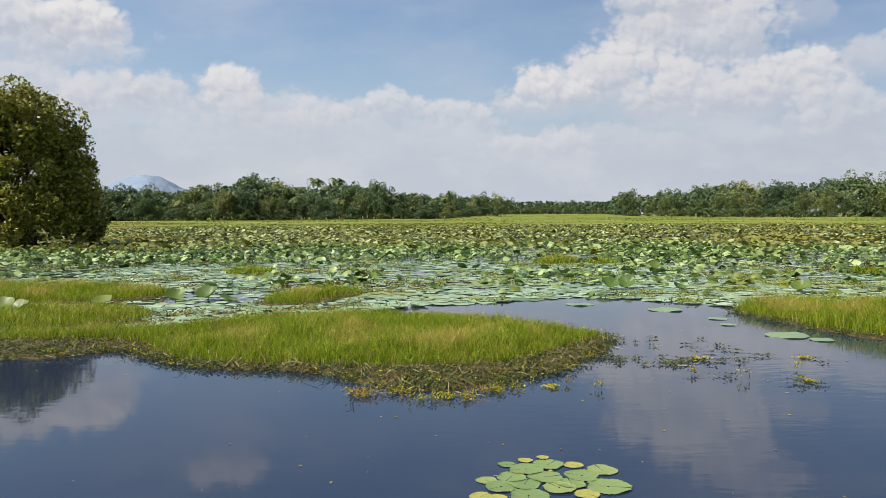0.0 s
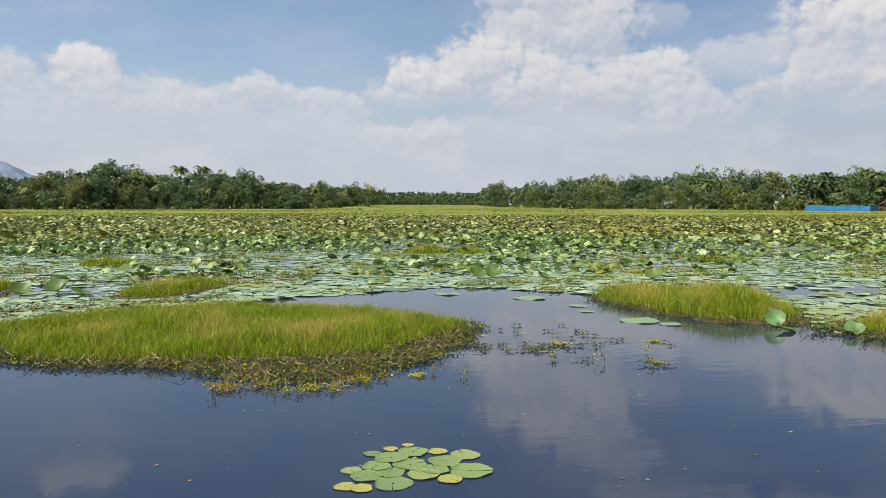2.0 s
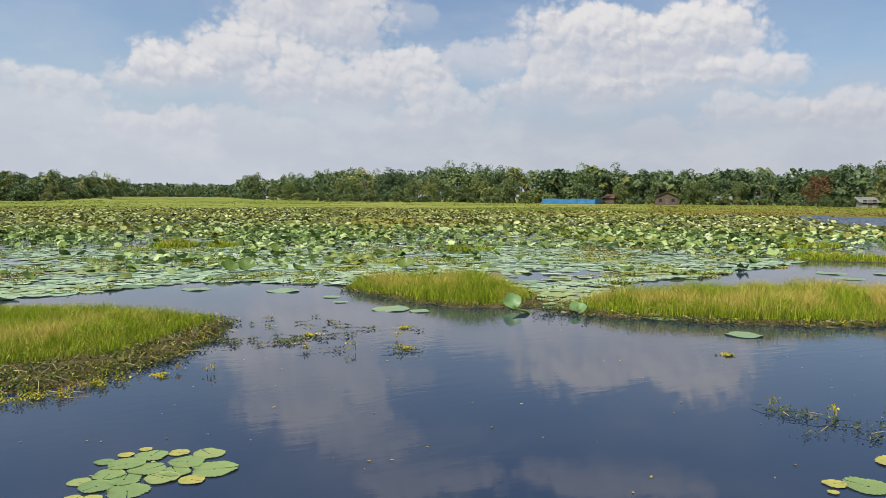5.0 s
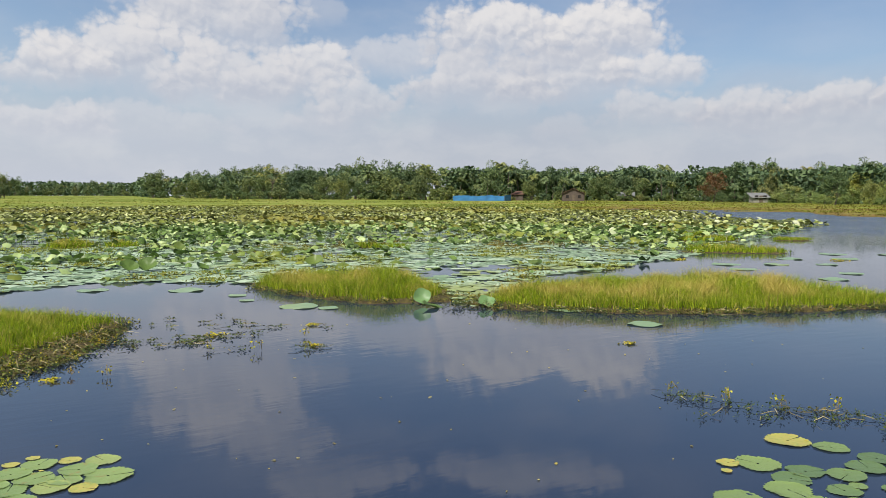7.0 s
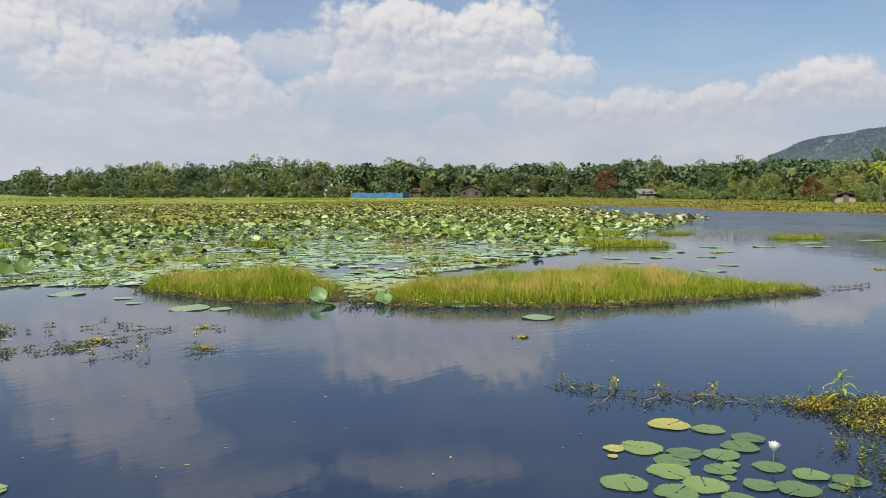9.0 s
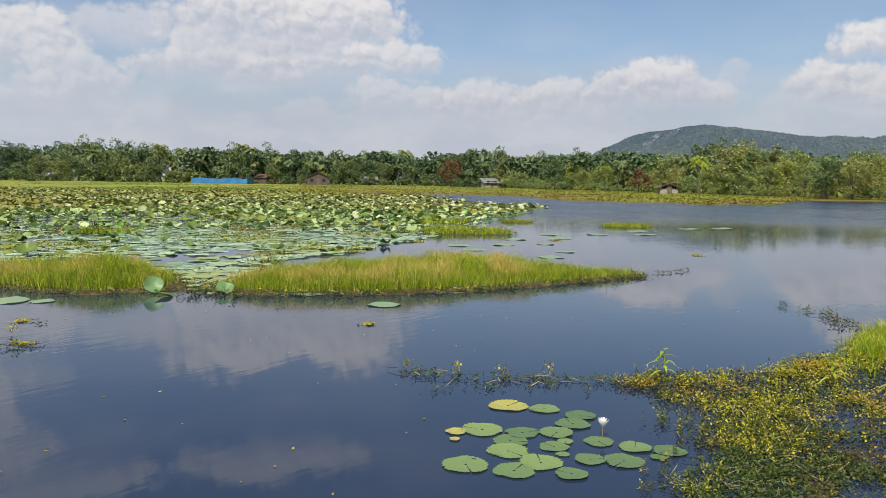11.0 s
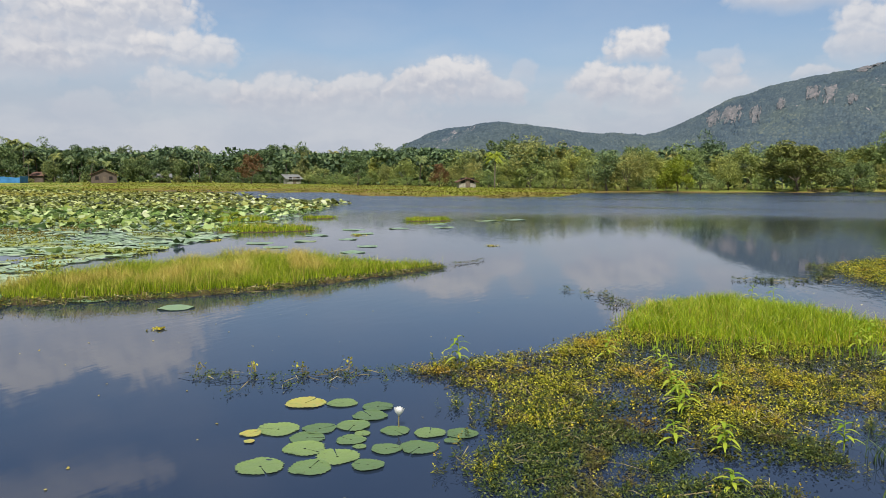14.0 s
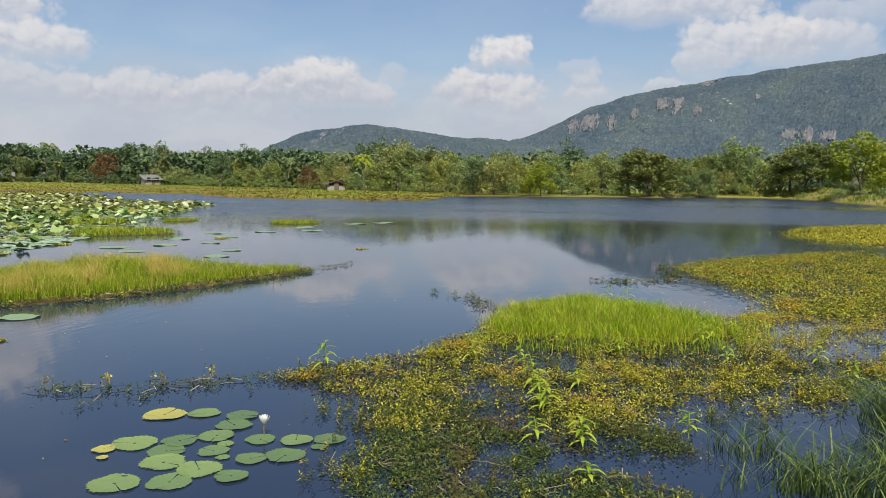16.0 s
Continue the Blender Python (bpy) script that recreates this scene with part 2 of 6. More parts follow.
SPROUT = surface("sprout_leaves", leaf_paint((0.17, 0.27, 0.02), (0.27, 0.36, 0.03), (0.40, 0.44, 0.05)), 0.65, 0.15, None, 0.3)
DRY_STEM = surface("dry_stems", leaf_paint((0.07, 0.05, 0.02), (0.18, 0.14, 0.06), (0.36, 0.30, 0.16)), 0.7, 0.3)
TUSSOCK = surface("meadow_tussocks", leaf_paint((0.09, 0.12, 0.018), (0.165, 0.20, 0.030), (0.29, 0.29, 0.06), (0.33, 0.27, 0.08), 0.03), 0.6, 0.2, None, 0.3)
BANK = surface("bank_grass", leaf_paint((0.10, 0.13, 0.018), (0.21, 0.23, 0.035), (0.36, 0.33, 0.08), (0.36, 0.27, 0.15), 0.10, 0.48, 0.62), 0.7, 0.15, None, 0.2)
HILL_WOOD = surface("haze_tinted_crowns", hazy_hill_leaves, 0.95, 0.05)
STRAW = surface("straw_blades", leaf_paint((0.26, 0.20, 0.03), (0.44, 0.36, 0.08), (0.62, 0.52, 0.16)), 0.6, 0.15, None, 0.3)
MARSH = surface("marsh_plants", leaf_paint((0.10, 0.08, 0.018), (0.19, 0.15, 0.035), (0.32, 0.28, 0.06), (0.22, 0.24, 0.03), 0.05, 0.42, 0.56), 0.6, 0.2, None, 0.25)
PALE = surface("pale_lotus_leaves", leaf_paint((0.36, 0.42, 0.20), (0.50, 0.54, 0.30), (0.68, 0.68, 0.46)), 0.5, 0.3, None, 0.3)
REED = surface("dark_reeds", leaf_paint((0.028, 0.055, 0.012), (0.075, 0.125, 0.024), (0.20, 0.24, 0.06)), 0.5, 0.35, None, 0.2)
# Dark green weeds; the tone also carries shade at the raft's near rim.
WEED_DARK_SHADED = surface("dark_shaded_weed_leaves", leaf_paint((0.015, 0.030, 0.007), (0.055, 0.085, 0.016), (0.17, 0.19, 0.035), (0.12, 0.09, 0.025), 2.0, 0.5, 0.72), 0.5, 0.25, None, 0.2)
WEED_GAP = surface("gap_weed_leaves", leaf_paint((0.012, 0.022, 0.005), (0.04, 0.05, 0.010), (0.11, 0.12, 0.02), (0.07, 0.05, 0.015), 2.0, 0.45, 0.7), 0.7, 0.1, None, 0.1)
MUD = surface("weedy_mud", lambda k: k.ramp(k.noise(spot_of(k), 9.0, 6.0, 0.65), (0.25, (0.025, 0.020, 0.010)), (0.5, (0.07, 0.052, 0.018)), (0.62, (0.13, 0.10, 0.02)), (0.75, (0.10, 0.11, 0.02))),
              0.8, 0.25, lambda k: (k.noise(spot_of(k), 25.0, 5.0), 0.9, 0.03))
PAD = surface("lotus_pads", leaf_paint((0.12, 0.20, 0.08), (0.31, 0.43, 0.24), (0.50, 0.61, 0.40), (0.31, 0.36, 0.10), 0.35, 0.52, 0.66), 0.36, 0.5, None, 0.10)
LOTUS = surface("lotus_leaves", leaf_paint((0.027, 0.055, 0.009), (0.16, 0.25, 0.054), (0.48, 0.57, 0.25), (0.23, 0.25, 0.038), 0.15, 0.50, 0.70), 0.45, 0.35, None, 0.18)
LONE = surface("lone_lotus_leaf", leaf_paint((0.12, 0.22, 0.07), (0.16, 0.27, 0.10), (0.20, 0.32, 0.13)), 0.45, 0.4, None, 0.15)
LOTUS_FAR = surface("far_lotus_leaves", leaf_paint((0.024, 0.036, 0.006), (0.19, 0.22, 0.035), (0.56, 0.59, 0.26), (0.22, 0.20, 0.03), 0.06, 0.46, 0.68), 0.5, 0.3, None, 0.2)
LILY = surface("lily_pads", lambda k: k.mix(k.step(k.noise(spot_of(k), 40.0, 3.0), 0.62, 0.72), k.ramp(each(k), (0.0, (0.095, 0.155, 0.062)), (0.5, (0.14, 0.21, 0.075)), (1.0, (0.20, 0.275, 0.085))), (0.10, 0.10, 0.02)),
               0.42, 0.35, lambda k: (k.noise(spot_of(k), 60.0, 3.0), 0.3, 0.01), 0.1)
LILY_YELLOW = surface("old_lily_pads", lambda k: k.ramp(k.noise(spot_of(k), 22.0, 5.0, 0.7), (0.3, (0.20, 0.25, 0.06)), (0.5, (0.36, 0.34, 0.075)), (0.7, (0.36, 0.25, 0.055))), 0.45, 0.4)
PETAL = surface("white_petals", lambda k: (0.80, 0.79, 0.74), 0.5, 0.3, None, 0.3)
# Two tones of foliage: brighter for front-lit eastern trees, darker for side-lit woods.
CROWN = surface("tree_leaves", tree_paint((0.105, 0.140, 0.058), (0.265, 0.315, 0.108), (0.47, 0.48, 0.18)), 0.6, 0.25, None, 0.34)
# This palette is also lifted a little to paint in distance haze.
CROWN_SIDE_LIT = surface("side_lit_tree_leaves", tree_paint((0.048, 0.077, 0.038), (0.138, 0.178, 0.072), (0.265, 0.295, 0.12)), 0.6, 0.25, None, 0.2)
PALM = surface("palm_leaves", tree_paint((0.045, 0.072, 0.028), (0.135, 0.165, 0.055), (0.28, 0.29, 0.12)), 0.42, 0.45, None, 0.15)
RUST = surface("rusty_leaves", leaf_paint((0.06, 0.035, 0.015), (0.15, 0.075, 0.03), (0.22, 0.13, 0.05)), 0.6, 0.3, None, 0.15)
LIME = surface("lime_leaves", leaf_paint((0.13, 0.18, 0.010), (0.22, 0.27, 0.015), (0.33, 0.35, 0.04)), 0.5, 0.35, None, 0.25)
NEAR_CROWN = surface("mangrove_leaves", leaf_paint((0.075, 0.085, 0.014), (0.235, 0.23, 0.030), (0.45, 0.41, 0.07)), 0.45, 0.4, None, 0.15)
RAIN = surface("rain_tree_leaves", tree_paint((0.055, 0.080, 0.022), (0.155, 0.190, 0.048), (0.28, 0.29, 0.09), 0.2), 0.6, 0.25, None, 0.2)
BARK = surface("bark", lambda k: k.ramp(k.noise(spot_of(k), 6.0, 5.0), (0.3, (0.05, 0.04, 0.03)), (0.7, (0.16, 0.13, 0.10))), 0.85, 0.2)


def meadow_paint(k):
    where = spot_of(k)
    col = k.ramp(k.noise(where, 0.03, 5.0, 0.6), (0.3, (0.13, 0.17, 0.024)), (0.5, (0.19, 0.225, 0.036)), (0.68, (0.32, 0.305, 0.075)))
    col = k.mix(k.step(k.noise(where, 0.7, 5.0, 0.7), 0.45, 0.75), col, (0.10, 0.13, 0.015))
    low = k.add("SeparateXYZ")
    k.put(low.inputs[0], where)
    return k.mix(k.step(low.outputs[2], 0.22, 0.02), col, k.ramp(k.noise(where, 0.12, 5.0, 0.65), (0.35, (0.13, 0.13, 0.02)), (0.55, (0.18, 0.115, 0.03)), (0.7, (0.10, 0.065, 0.025))))


GROUND = surface("meadow", meadow_paint, 0.9, 0.15, lambda k: (k.noise(spot_of(k), 1.5, 6.0, 0.7), 0.8, 0.25))


def water_bump(k):
    where = spot_of(k)
    wide = k.vec("MULTIPLY", where, (1.0, 1.0, 0.0))
    swell = k.noise(k.vec("MULTIPLY", wide, (0.9, 2.6, 0.0)), 2.4, 3.0, 0.55)
    calm = k.step(k.noise(wide, 0.11, 3.0), 0.44, 0.66)
    away = k.math("ADD", k.step(k.vec("LENGTH", wide), 14.0, 50.0), k.math("MULTIPLY", k.math("MULTIPLY", k.step(k.vec("LENGTH", wide), 36.0, 54.0), k.step(k.noise(k.vec("MULTIPLY", wide, (0.5, 0.12, 0.0)), 0.12, 3.0), 0.28, 0.52)), 11.0))
    return k.math("MULTIPLY", swell, k.math("ADD", k.math("MULTIPLY", away, 1.3), k.math("ADD", 0.08, k.math("MULTIPLY", calm, 0.5)))), 0.26, 0.02


def water_gloss(k):
    """Mirror-like near the bank, ruffled by wind in long streaks far out."""
    wide = k.vec("MULTIPLY", spot_of(k), (1.0, 1.0, 0.0))
    streak = k.step(k.noise(k.vec("MULTIPLY", wide, (0.5, 0.12, 0.0)), 0.12, 4.0), 0.34, 0.52)
    return k.math("ADD", 0.03, k.math("MULTIPLY", k.math("MULTIPLY", k.step(k.vec("LENGTH", wide), 34.0, 50.0), streak), 0.17))


WATER = surface("pond_water", lambda k: k.ramp(k.noise(spot_of(k), 0.08, 3.0), (0.3, (0.016, 0.026, 0.050)), (0.7, (0.022, 0.032, 0.056))), water_gloss, 0.5, water_bump)
WATER.node_tree.nodes["Principled BSDF"].inputs["IOR"].default_value = 1.40


# Distance haze is mixed into the slope's base colours.
def hazy_hill_paint(k):
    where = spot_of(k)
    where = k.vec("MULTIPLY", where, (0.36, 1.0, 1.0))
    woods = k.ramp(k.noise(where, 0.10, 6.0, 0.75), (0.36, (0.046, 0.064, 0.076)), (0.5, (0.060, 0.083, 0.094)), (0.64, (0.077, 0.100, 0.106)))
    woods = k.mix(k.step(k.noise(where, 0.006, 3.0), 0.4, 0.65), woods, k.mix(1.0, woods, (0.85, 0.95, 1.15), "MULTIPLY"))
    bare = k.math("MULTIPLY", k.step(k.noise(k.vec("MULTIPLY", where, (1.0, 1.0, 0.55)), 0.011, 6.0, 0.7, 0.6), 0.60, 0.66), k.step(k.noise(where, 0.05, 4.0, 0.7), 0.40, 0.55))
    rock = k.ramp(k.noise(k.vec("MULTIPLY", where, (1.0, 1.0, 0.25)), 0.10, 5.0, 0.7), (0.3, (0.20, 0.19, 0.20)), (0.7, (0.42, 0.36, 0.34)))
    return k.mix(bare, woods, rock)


HILL = surface("haze_tinted_wooded_hill", hazy_hill_paint, 0.95, 0.05, lambda k: (k.noise(k.vec("MULTIPLY", spot_of(k), (0.4, 1.0, 1.0)), 0.10, 6.0, 0.75), 0.8, 9.0))
# The far mountain's blue is haze painted into its base colour.
BLUE_HILL = surface("distant_haze_blue_hill", lambda k: k.ramp(k.noise(spot_of(k), 0.01, 4.0), (0.3, (0.22, 0.275, 0.35)), (0.7, (0.24, 0.295, 0.365))), 1.0, 0.0)


# ---------------------------------------------------------------- mesh helpers
def mesh_from(name, verts, faces, mats, index=None, smooth=False):
    """A mesh from an array of points and a list of arrays of corners (each array with one number of corners)."""
    me = bpy.data.meshes.new(name)
    verts = np.asarray(verts, np.float32)
    faces = [np.asarray(f, np.int32) for f in faces if len(f)]
    me.vertices.add(len(verts))
    me.vertices.foreach_set("co", verts.ravel())
    loops = np.concatenate([f.ravel() for f in faces])
    sizes = np.concatenate([np.full(len(f), f.shape[1], np.int32) for f in faces])
    me.loops.add(len(loops))
    me.loops.foreach_set("vertex_index", loops)
    me.polygons.add(len(sizes))
    me.polygons.foreach_set("loop_start", np.concatenate([[0], np.cumsum(sizes)[:-1]]).astype(np.int32))
    if index is not None:
        me.polygons.foreach_set("material_index", np.asarray(index, np.int32))
    me.polygons.foreach_set("use_smooth", np.full(len(sizes), smooth))
    for m in mats if isinstance(mats, (list, tuple)) else [mats]:
        me.materials.append(m)
    me.update(calc_edges=True)
    return me


def part(name, me, parent, label=""):
    ob = new(name, me)
    ob.parent = parent
    return tagged(ob, label)


def rng_for(seed):
    return np.random.default_rng(seed)


def blades(places, height, width, lean, rng, segments=2):
    """Grass blades as tapering strips: points, quads, triangles."""
    count = len(places)
    turn = rng.uniform(0, 2 * np.pi, count)
    side = np.stack([np.cos(turn), np.sin(turn), 0 * turn], 1) * (width * rng.uniform(0.6, 1.3, count))[:, None]
    bow = rng.uniform(0, 2 * np.pi, count)
    push = np.stack([np.cos(bow), np.sin(bow), 0 * bow], 1) * (lean * height * rng.uniform(0.1, 1.0, count))[:, None]
    pts = []
    for s in range(segments):
        f = s / segments
        mid = places + push * f ** 2
        mid = mid + np.stack([0 * height, 0 * height, height * f], 1)
        pts += [mid - side * (1 - 0.5 * f), mid + side * (1 - 0.5 * f)]
    tip = places + push + np.stack([0 * height, 0 * height, height * (1 - 0.25 * lean)], 1)
    v = np.stack(pts + [tip], 1)
    step = 2 * segments + 1
    base = np.arange(count)[:, None] * step
    quads = np.concatenate([base + np.array([[2 * s, 2 * s + 1, 2 * s + 3, 2 * s + 2]]) for s in range(segments - 1)]) if segments > 1 else np.zeros((0, 4), int)
    tris = base + np.array([[step - 3, step - 2, step - 1]])
    return v.reshape(-1, 3), quads, tris


def leaf_quads(places, size, rng, flat=0.0, long=1.6):
    """Single small leaves as rhombs turned every way; flat: how far they lie level."""
    count = len(places)
    size = np.broadcast_to(size, (count,))
    nrm = rng.normal(size=(count, 3))
    nrm[:, 2] = np.abs(nrm[:, 2]) + flat * 3
    nrm /= np.linalg.norm(nrm, axis=1)[:, None]
    a = np.cross(nrm, rng.normal(size=(count, 3)))
    a /= np.linalg.norm(a, axis=1)[:, None] + 1e-9
    b = np.cross(nrm, a)
    a = a * (size * long / 2)[:, None]
    b = b * (size / 2)[:, None]
    v = np.stack([places - a, places + b * 1.0 - a * 0.1, places + a, places - b - a * 0.1], 1).reshape(-1, 3)
    return v, np.arange(count * 4).reshape(-1, 4)


def leaf_tris(places, size, rng, flat=0.0, long=1.6):
    """The same as three-cornered leaves, for crowns far off."""
    v, f = leaf_quads(places, size * 1.25, rng, flat, long)
    v = v.reshape(-1, 4, 3)[:, :3].reshape(-1, 3)
    return v, np.arange(len(v)).reshape(-1, 3)


def tube(path, radii, sides=6):
    """A tapering tube along a path of points."""
    path = np.asarray(path, float)
    ring = np.linspace(0, 2 * np.pi, sides, endpoint=False)
    v, f = [], []
    for i, (p, r) in enumerate(zip(path, radii)):
        d = path[min(i + 1, len(path) - 1)] - path[max(i - 1, 0)]
        d = d / (np.linalg.norm(d) + 1e-9)
        a = np.cross(d, [0.31, 0.95, 0.05])
        a /= np.linalg.norm(a) + 1e-9
        b = np.cross(d, a)
        v.append(p + r * (np.cos(ring)[:, None] * a + np.sin(ring)[:, None] * b))
        if i:
            for s in range(sides):
                f.append(((i - 1) * sides + s, (i - 1) * sides + (s + 1) % sides, i * sides + (s + 1) % sides, i * sides + s))
    return np.concatenate(v), np.array(f)


def join(pieces):
    """Joins (points, quads) pairs."""
    v, f, at = [], [], 0
    for pts, faces in pieces:
        v.append(pts)
        f.append(np.asarray(faces) + at)
        at += len(pts)
    return np.concatenate(v), np.concatenate(f)


def inside(poly, pts):
    poly = np.asarray(poly, float)
    x, y = pts[:, 0], pts[:, 1]
    hit = np.zeros(len(pts), bool)
    for (x0, y0), (x1, y1) in zip(poly, np.roll(poly, -1, 0)):
        cross = (y0 > y) != (y1 > y)
        hit ^= cross & (x < (x1 - x0) * (y - y0) / (y1 - y0 + 1e-12) + x0)
    return hit


def smooth_outline(poly, rounds=2):
    p = np.asarray(poly, float)
    for _ in range(rounds):
        q = np.roll(p, -1, 0)
        p = np.stack([0.75 * p + 0.25 * q, 0.25 * p + 0.75 * q], 1).reshape(-1, 2)
    return p


def scatter(poly, per_m2, rng):
    """Points spread inside an outline, uneven at its border."""
    poly = smooth_outline(poly)
    lo, hi = poly.min(0) - 0.3, poly.max(0) + 0.3
    pts = rng.uniform(lo, hi, (int(per_m2 * np.prod(hi - lo)), 2))
    return pts[inside(poly, pts + rng.normal(0, 0.07, pts.shape))]


def wave(x, y, scale, seed=0):
    """A cheap smooth noise of the plan, about -1 to 1."""
    r = rng_for(seed + 901)
    total = 0
    for i in range(6):
        a, ph = r.uniform(0, 2 * np.pi), r.uniform(0, 6.28)
        k = scale * 1.6 ** (i * 0.7)
        total = total + np.sin((x * np.cos(a) + y * np.sin(a)) * k + ph + 1.3 * np.sin((x * np.sin(a) - y * np.cos(a)) * k * 0.7 + ph * 2)) / (1 + 0.45 * i)
    return total / 2.4


def polar(az, r):
    a = np.radians(az)
    return np.sin(a) * r, np.cos(a) * r


# ---------------------------------------------------------------- the ground, the water and the hills
SHORE = [(-180, 0.3), (-95, 0.5), (-80, 40), (-65, 110), (-40, 119), (0, 119), (20, 125), (40, 112), (50, 92), (55, 66), (60, 57), (65.5, 67), (71, 75), (75.5, 82), (77.5, 110), (80, 116),
         (92, 124), (95, 138), (100.5, 138), (103.3, 113), (106, 91), (109, 74), (112, 40), (116, 9), (122, 1.6), (135, 0.5), (180, 0.3)]
WOOD = [(-180, 60), (-100, 60), (-70, 230), (-30, 250), (1, 250), (3.4, 330), (4, 520), (12, 520), (12.4, 330), (20, 300), (35, 268), (50, 262), (56, 225), (61, 190), (66, 165), (72, 142),
        (80, 128), (92, 134), (96, 148), (100, 150), (104, 134), (110, 108), (120, 60), (180, 60)]
GROUND_AT_WOOD = [(-180, 1.2), (-30, 0.3), (0, 0.55), (4, 1.9), (12, 1.9), (13, 1.1), (20, 0.7), (30, 0.6), (50, 0.45), (60, 0.3), (80, 0.15), (92, 0.25), (97, 1.0), (104, 1.7), (112, 1.8), (180, 1.2)]


def along(table, az):
    t = np.array(table, float)
    return np.interp(az, t[:, 0], t[:, 1])


def ground_height(az, r):
    shore, wood = along(SHORE, az), along(WOOD, az)
    x, y = polar(az, r)
    top = along(GROUND_AT_WOOD, az)
    rise = np.clip((r - shore) / np.maximum(wood - shore, 5), 0, 1)
    wet = np.clip(1.3 - np.abs(az - 61) / 17, 0, 1)
    land = 0.10 + (top - 0.10) * rise ** (1 + 1.2 * wet) + 0.05 * wave(x, y, 0.10, 3) + wet * np.clip(1 - rise * 1.3, 0, 1) * (0.26 * wave(x * 0.6, y, 0.16, 5) - 0.17)
    edge = np.clip((r - shore + 2.5 * wave(x, y, 0.25, 4) * np.clip(shore / 60, 0, 1)) / (2 + shore * 0.02), -1, 1)
    return np.where(edge > 0, land * np.clip(edge * 2, 0, 1) - 0.02 * (1 - edge), 0.7 * edge - 0.02)


def build_ground():
    az = np.linspace(-180, 180, 601)[:-1]
    r = np.concatenate([[0.6, 1.2, 2, 3, 4.5, 7, 10, 15, 20, 28, 36], np.arange(42, 300, 3.2), np.geomspace(302, 4600, 26)])
    A, R = np.meshgrid(az, r)
    X, Y = polar(A, R)
    Z = ground_height(A, R)
    v = np.stack([X, Y, Z], -1).reshape(-1, 3)
    na, nr = len(az), len(r)
    i, j = np.meshgrid(np.arange(nr - 1), np.arange(na), indexing="ij")
    a, b = i * na + j, i * na + (j + 1) % na
    f = np.stack([a, b, b + na, a + na], -1).reshape(-1, 4)
    v = np.concatenate([v, [[0, 0, -0.1]]])
    fan = np.stack([np.full(na, len(v) - 1), (np.arange(na) + 1) % na, np.arange(na)], 1)
    ob = new("ground", mesh_from("ground", v, [f, fan], GROUND, None, True))
    tagged(ob, "flat green and tawny wet meadow round a shallow pond", "ground", "", "structure")


def build_water():
    ring = [polar(a, 420.0) for a in np.arange(0, 360, 10)]
    me = mesh_from("water", [(x, y, 0.0) for x, y in ring], [np.arange(36)[::-1][None]], WATER)
    tagged(new("water", me), "calm dark blue pond water mirroring the clouds", "water", "", "structure")


def hill_point(az, s, crest, dist, depth, rough):
    """A place on a ridge's near slope: s runs from its foot (0) to its crest (1)."""
    x, y = polar(az, dist - depth * (1 - s))
    h = np.tan(np.radians(crest)) * dist * (np.sin(s * np.pi / 2) ** 1.15)
    bump = rough * (wave(x, y, 0.012, 7) * 1.6 + wave(x, y, 0.05, 8) * 0.6 + wave(x, y, 0.16, 9) * 0.35) * np.minimum(1, s * 3) * np.where(s > 0.98, 0.35, 1)
    return np.stack([x, y, h + bump - 6], -1)


def crest_of(ridge, az):
    t = np.array(ridge, float)
    return np.mean([np.interp(az + d, t[:, 0], t[:, 1]) for d in (-0.6, -0.3, 0, 0.3, 0.6)], 0)


def hill_grid(ridge, dist, depth, rough):
    az = np.linspace(ridge[0][0], ridge[-1][0], 260)
    crest = crest_of(ridge, az)
    return az, np.stack([hill_point(az, np.full(len(az), s), crest, dist, depth, rough) for s in np.linspace(0, 1, 44)])


def on_hill(grid, az, s):
    """Places on the hill's own facets."""
    a0, g = grid
    u = np.clip((az - a0[0]) / (a0[-1] - a0[0]) * 259, 0, 258.999)
    w = np.clip(s * 43, 0, 42.999)
    i, j = w.astype(int), u.astype(int)
    fi, fj = (w - i)[..., None], (u - j)[..., None]
    return (g[i, j] * (1 - fj) + g[i, j + 1] * fj) * (1 - fi) + (g[i + 1, j] * (1 - fj) + g[i + 1, j + 1] * fj) * fi


def build_hill(name, ridge, dist, depth, mat, label, rough):
    """A wooded ridge: azimuth and elevation of its crest, seen from the pond."""
    az, g = hill_grid(ridge, dist, depth, rough)
    rows = list(g)
    x, y = polar(az, dist + depth)
    rows.append(np.stack([x, y, 0 * x - 20], -1))
    v = np.stack(rows).reshape(-1, 3)
    i, j = np.meshgrid(np.arange(len(rows) - 1), np.arange(len(az) - 1), indexing="ij")
    a = i * len(az) + j
    f = np.stack([a, a + 1, a + 1 + len(az), a + len(az)], -1).reshape(-1, 4)
    tagged(new(name, mesh_from(name, v, [f], mat, None, True)), label, "hill", "", "structure")


build_ground()
build_water()
LOW_RIDGE = [(58, 0.2), (62, 1.6), (64, 2.7), (65.8, 3.45), (68.3, 3.9), (71.2, 4.25), (74.1, 4.15), (76.6, 3.7), (79, 3.45), (81.2, 3.2), (84, 2.9), (90, 2.4), (98, 1.5)]
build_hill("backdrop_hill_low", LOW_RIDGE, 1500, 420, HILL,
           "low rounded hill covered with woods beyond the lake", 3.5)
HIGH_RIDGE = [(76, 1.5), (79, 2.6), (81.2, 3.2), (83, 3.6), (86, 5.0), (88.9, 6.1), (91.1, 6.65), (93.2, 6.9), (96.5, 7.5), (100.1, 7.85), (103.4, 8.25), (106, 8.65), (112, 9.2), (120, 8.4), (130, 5)]
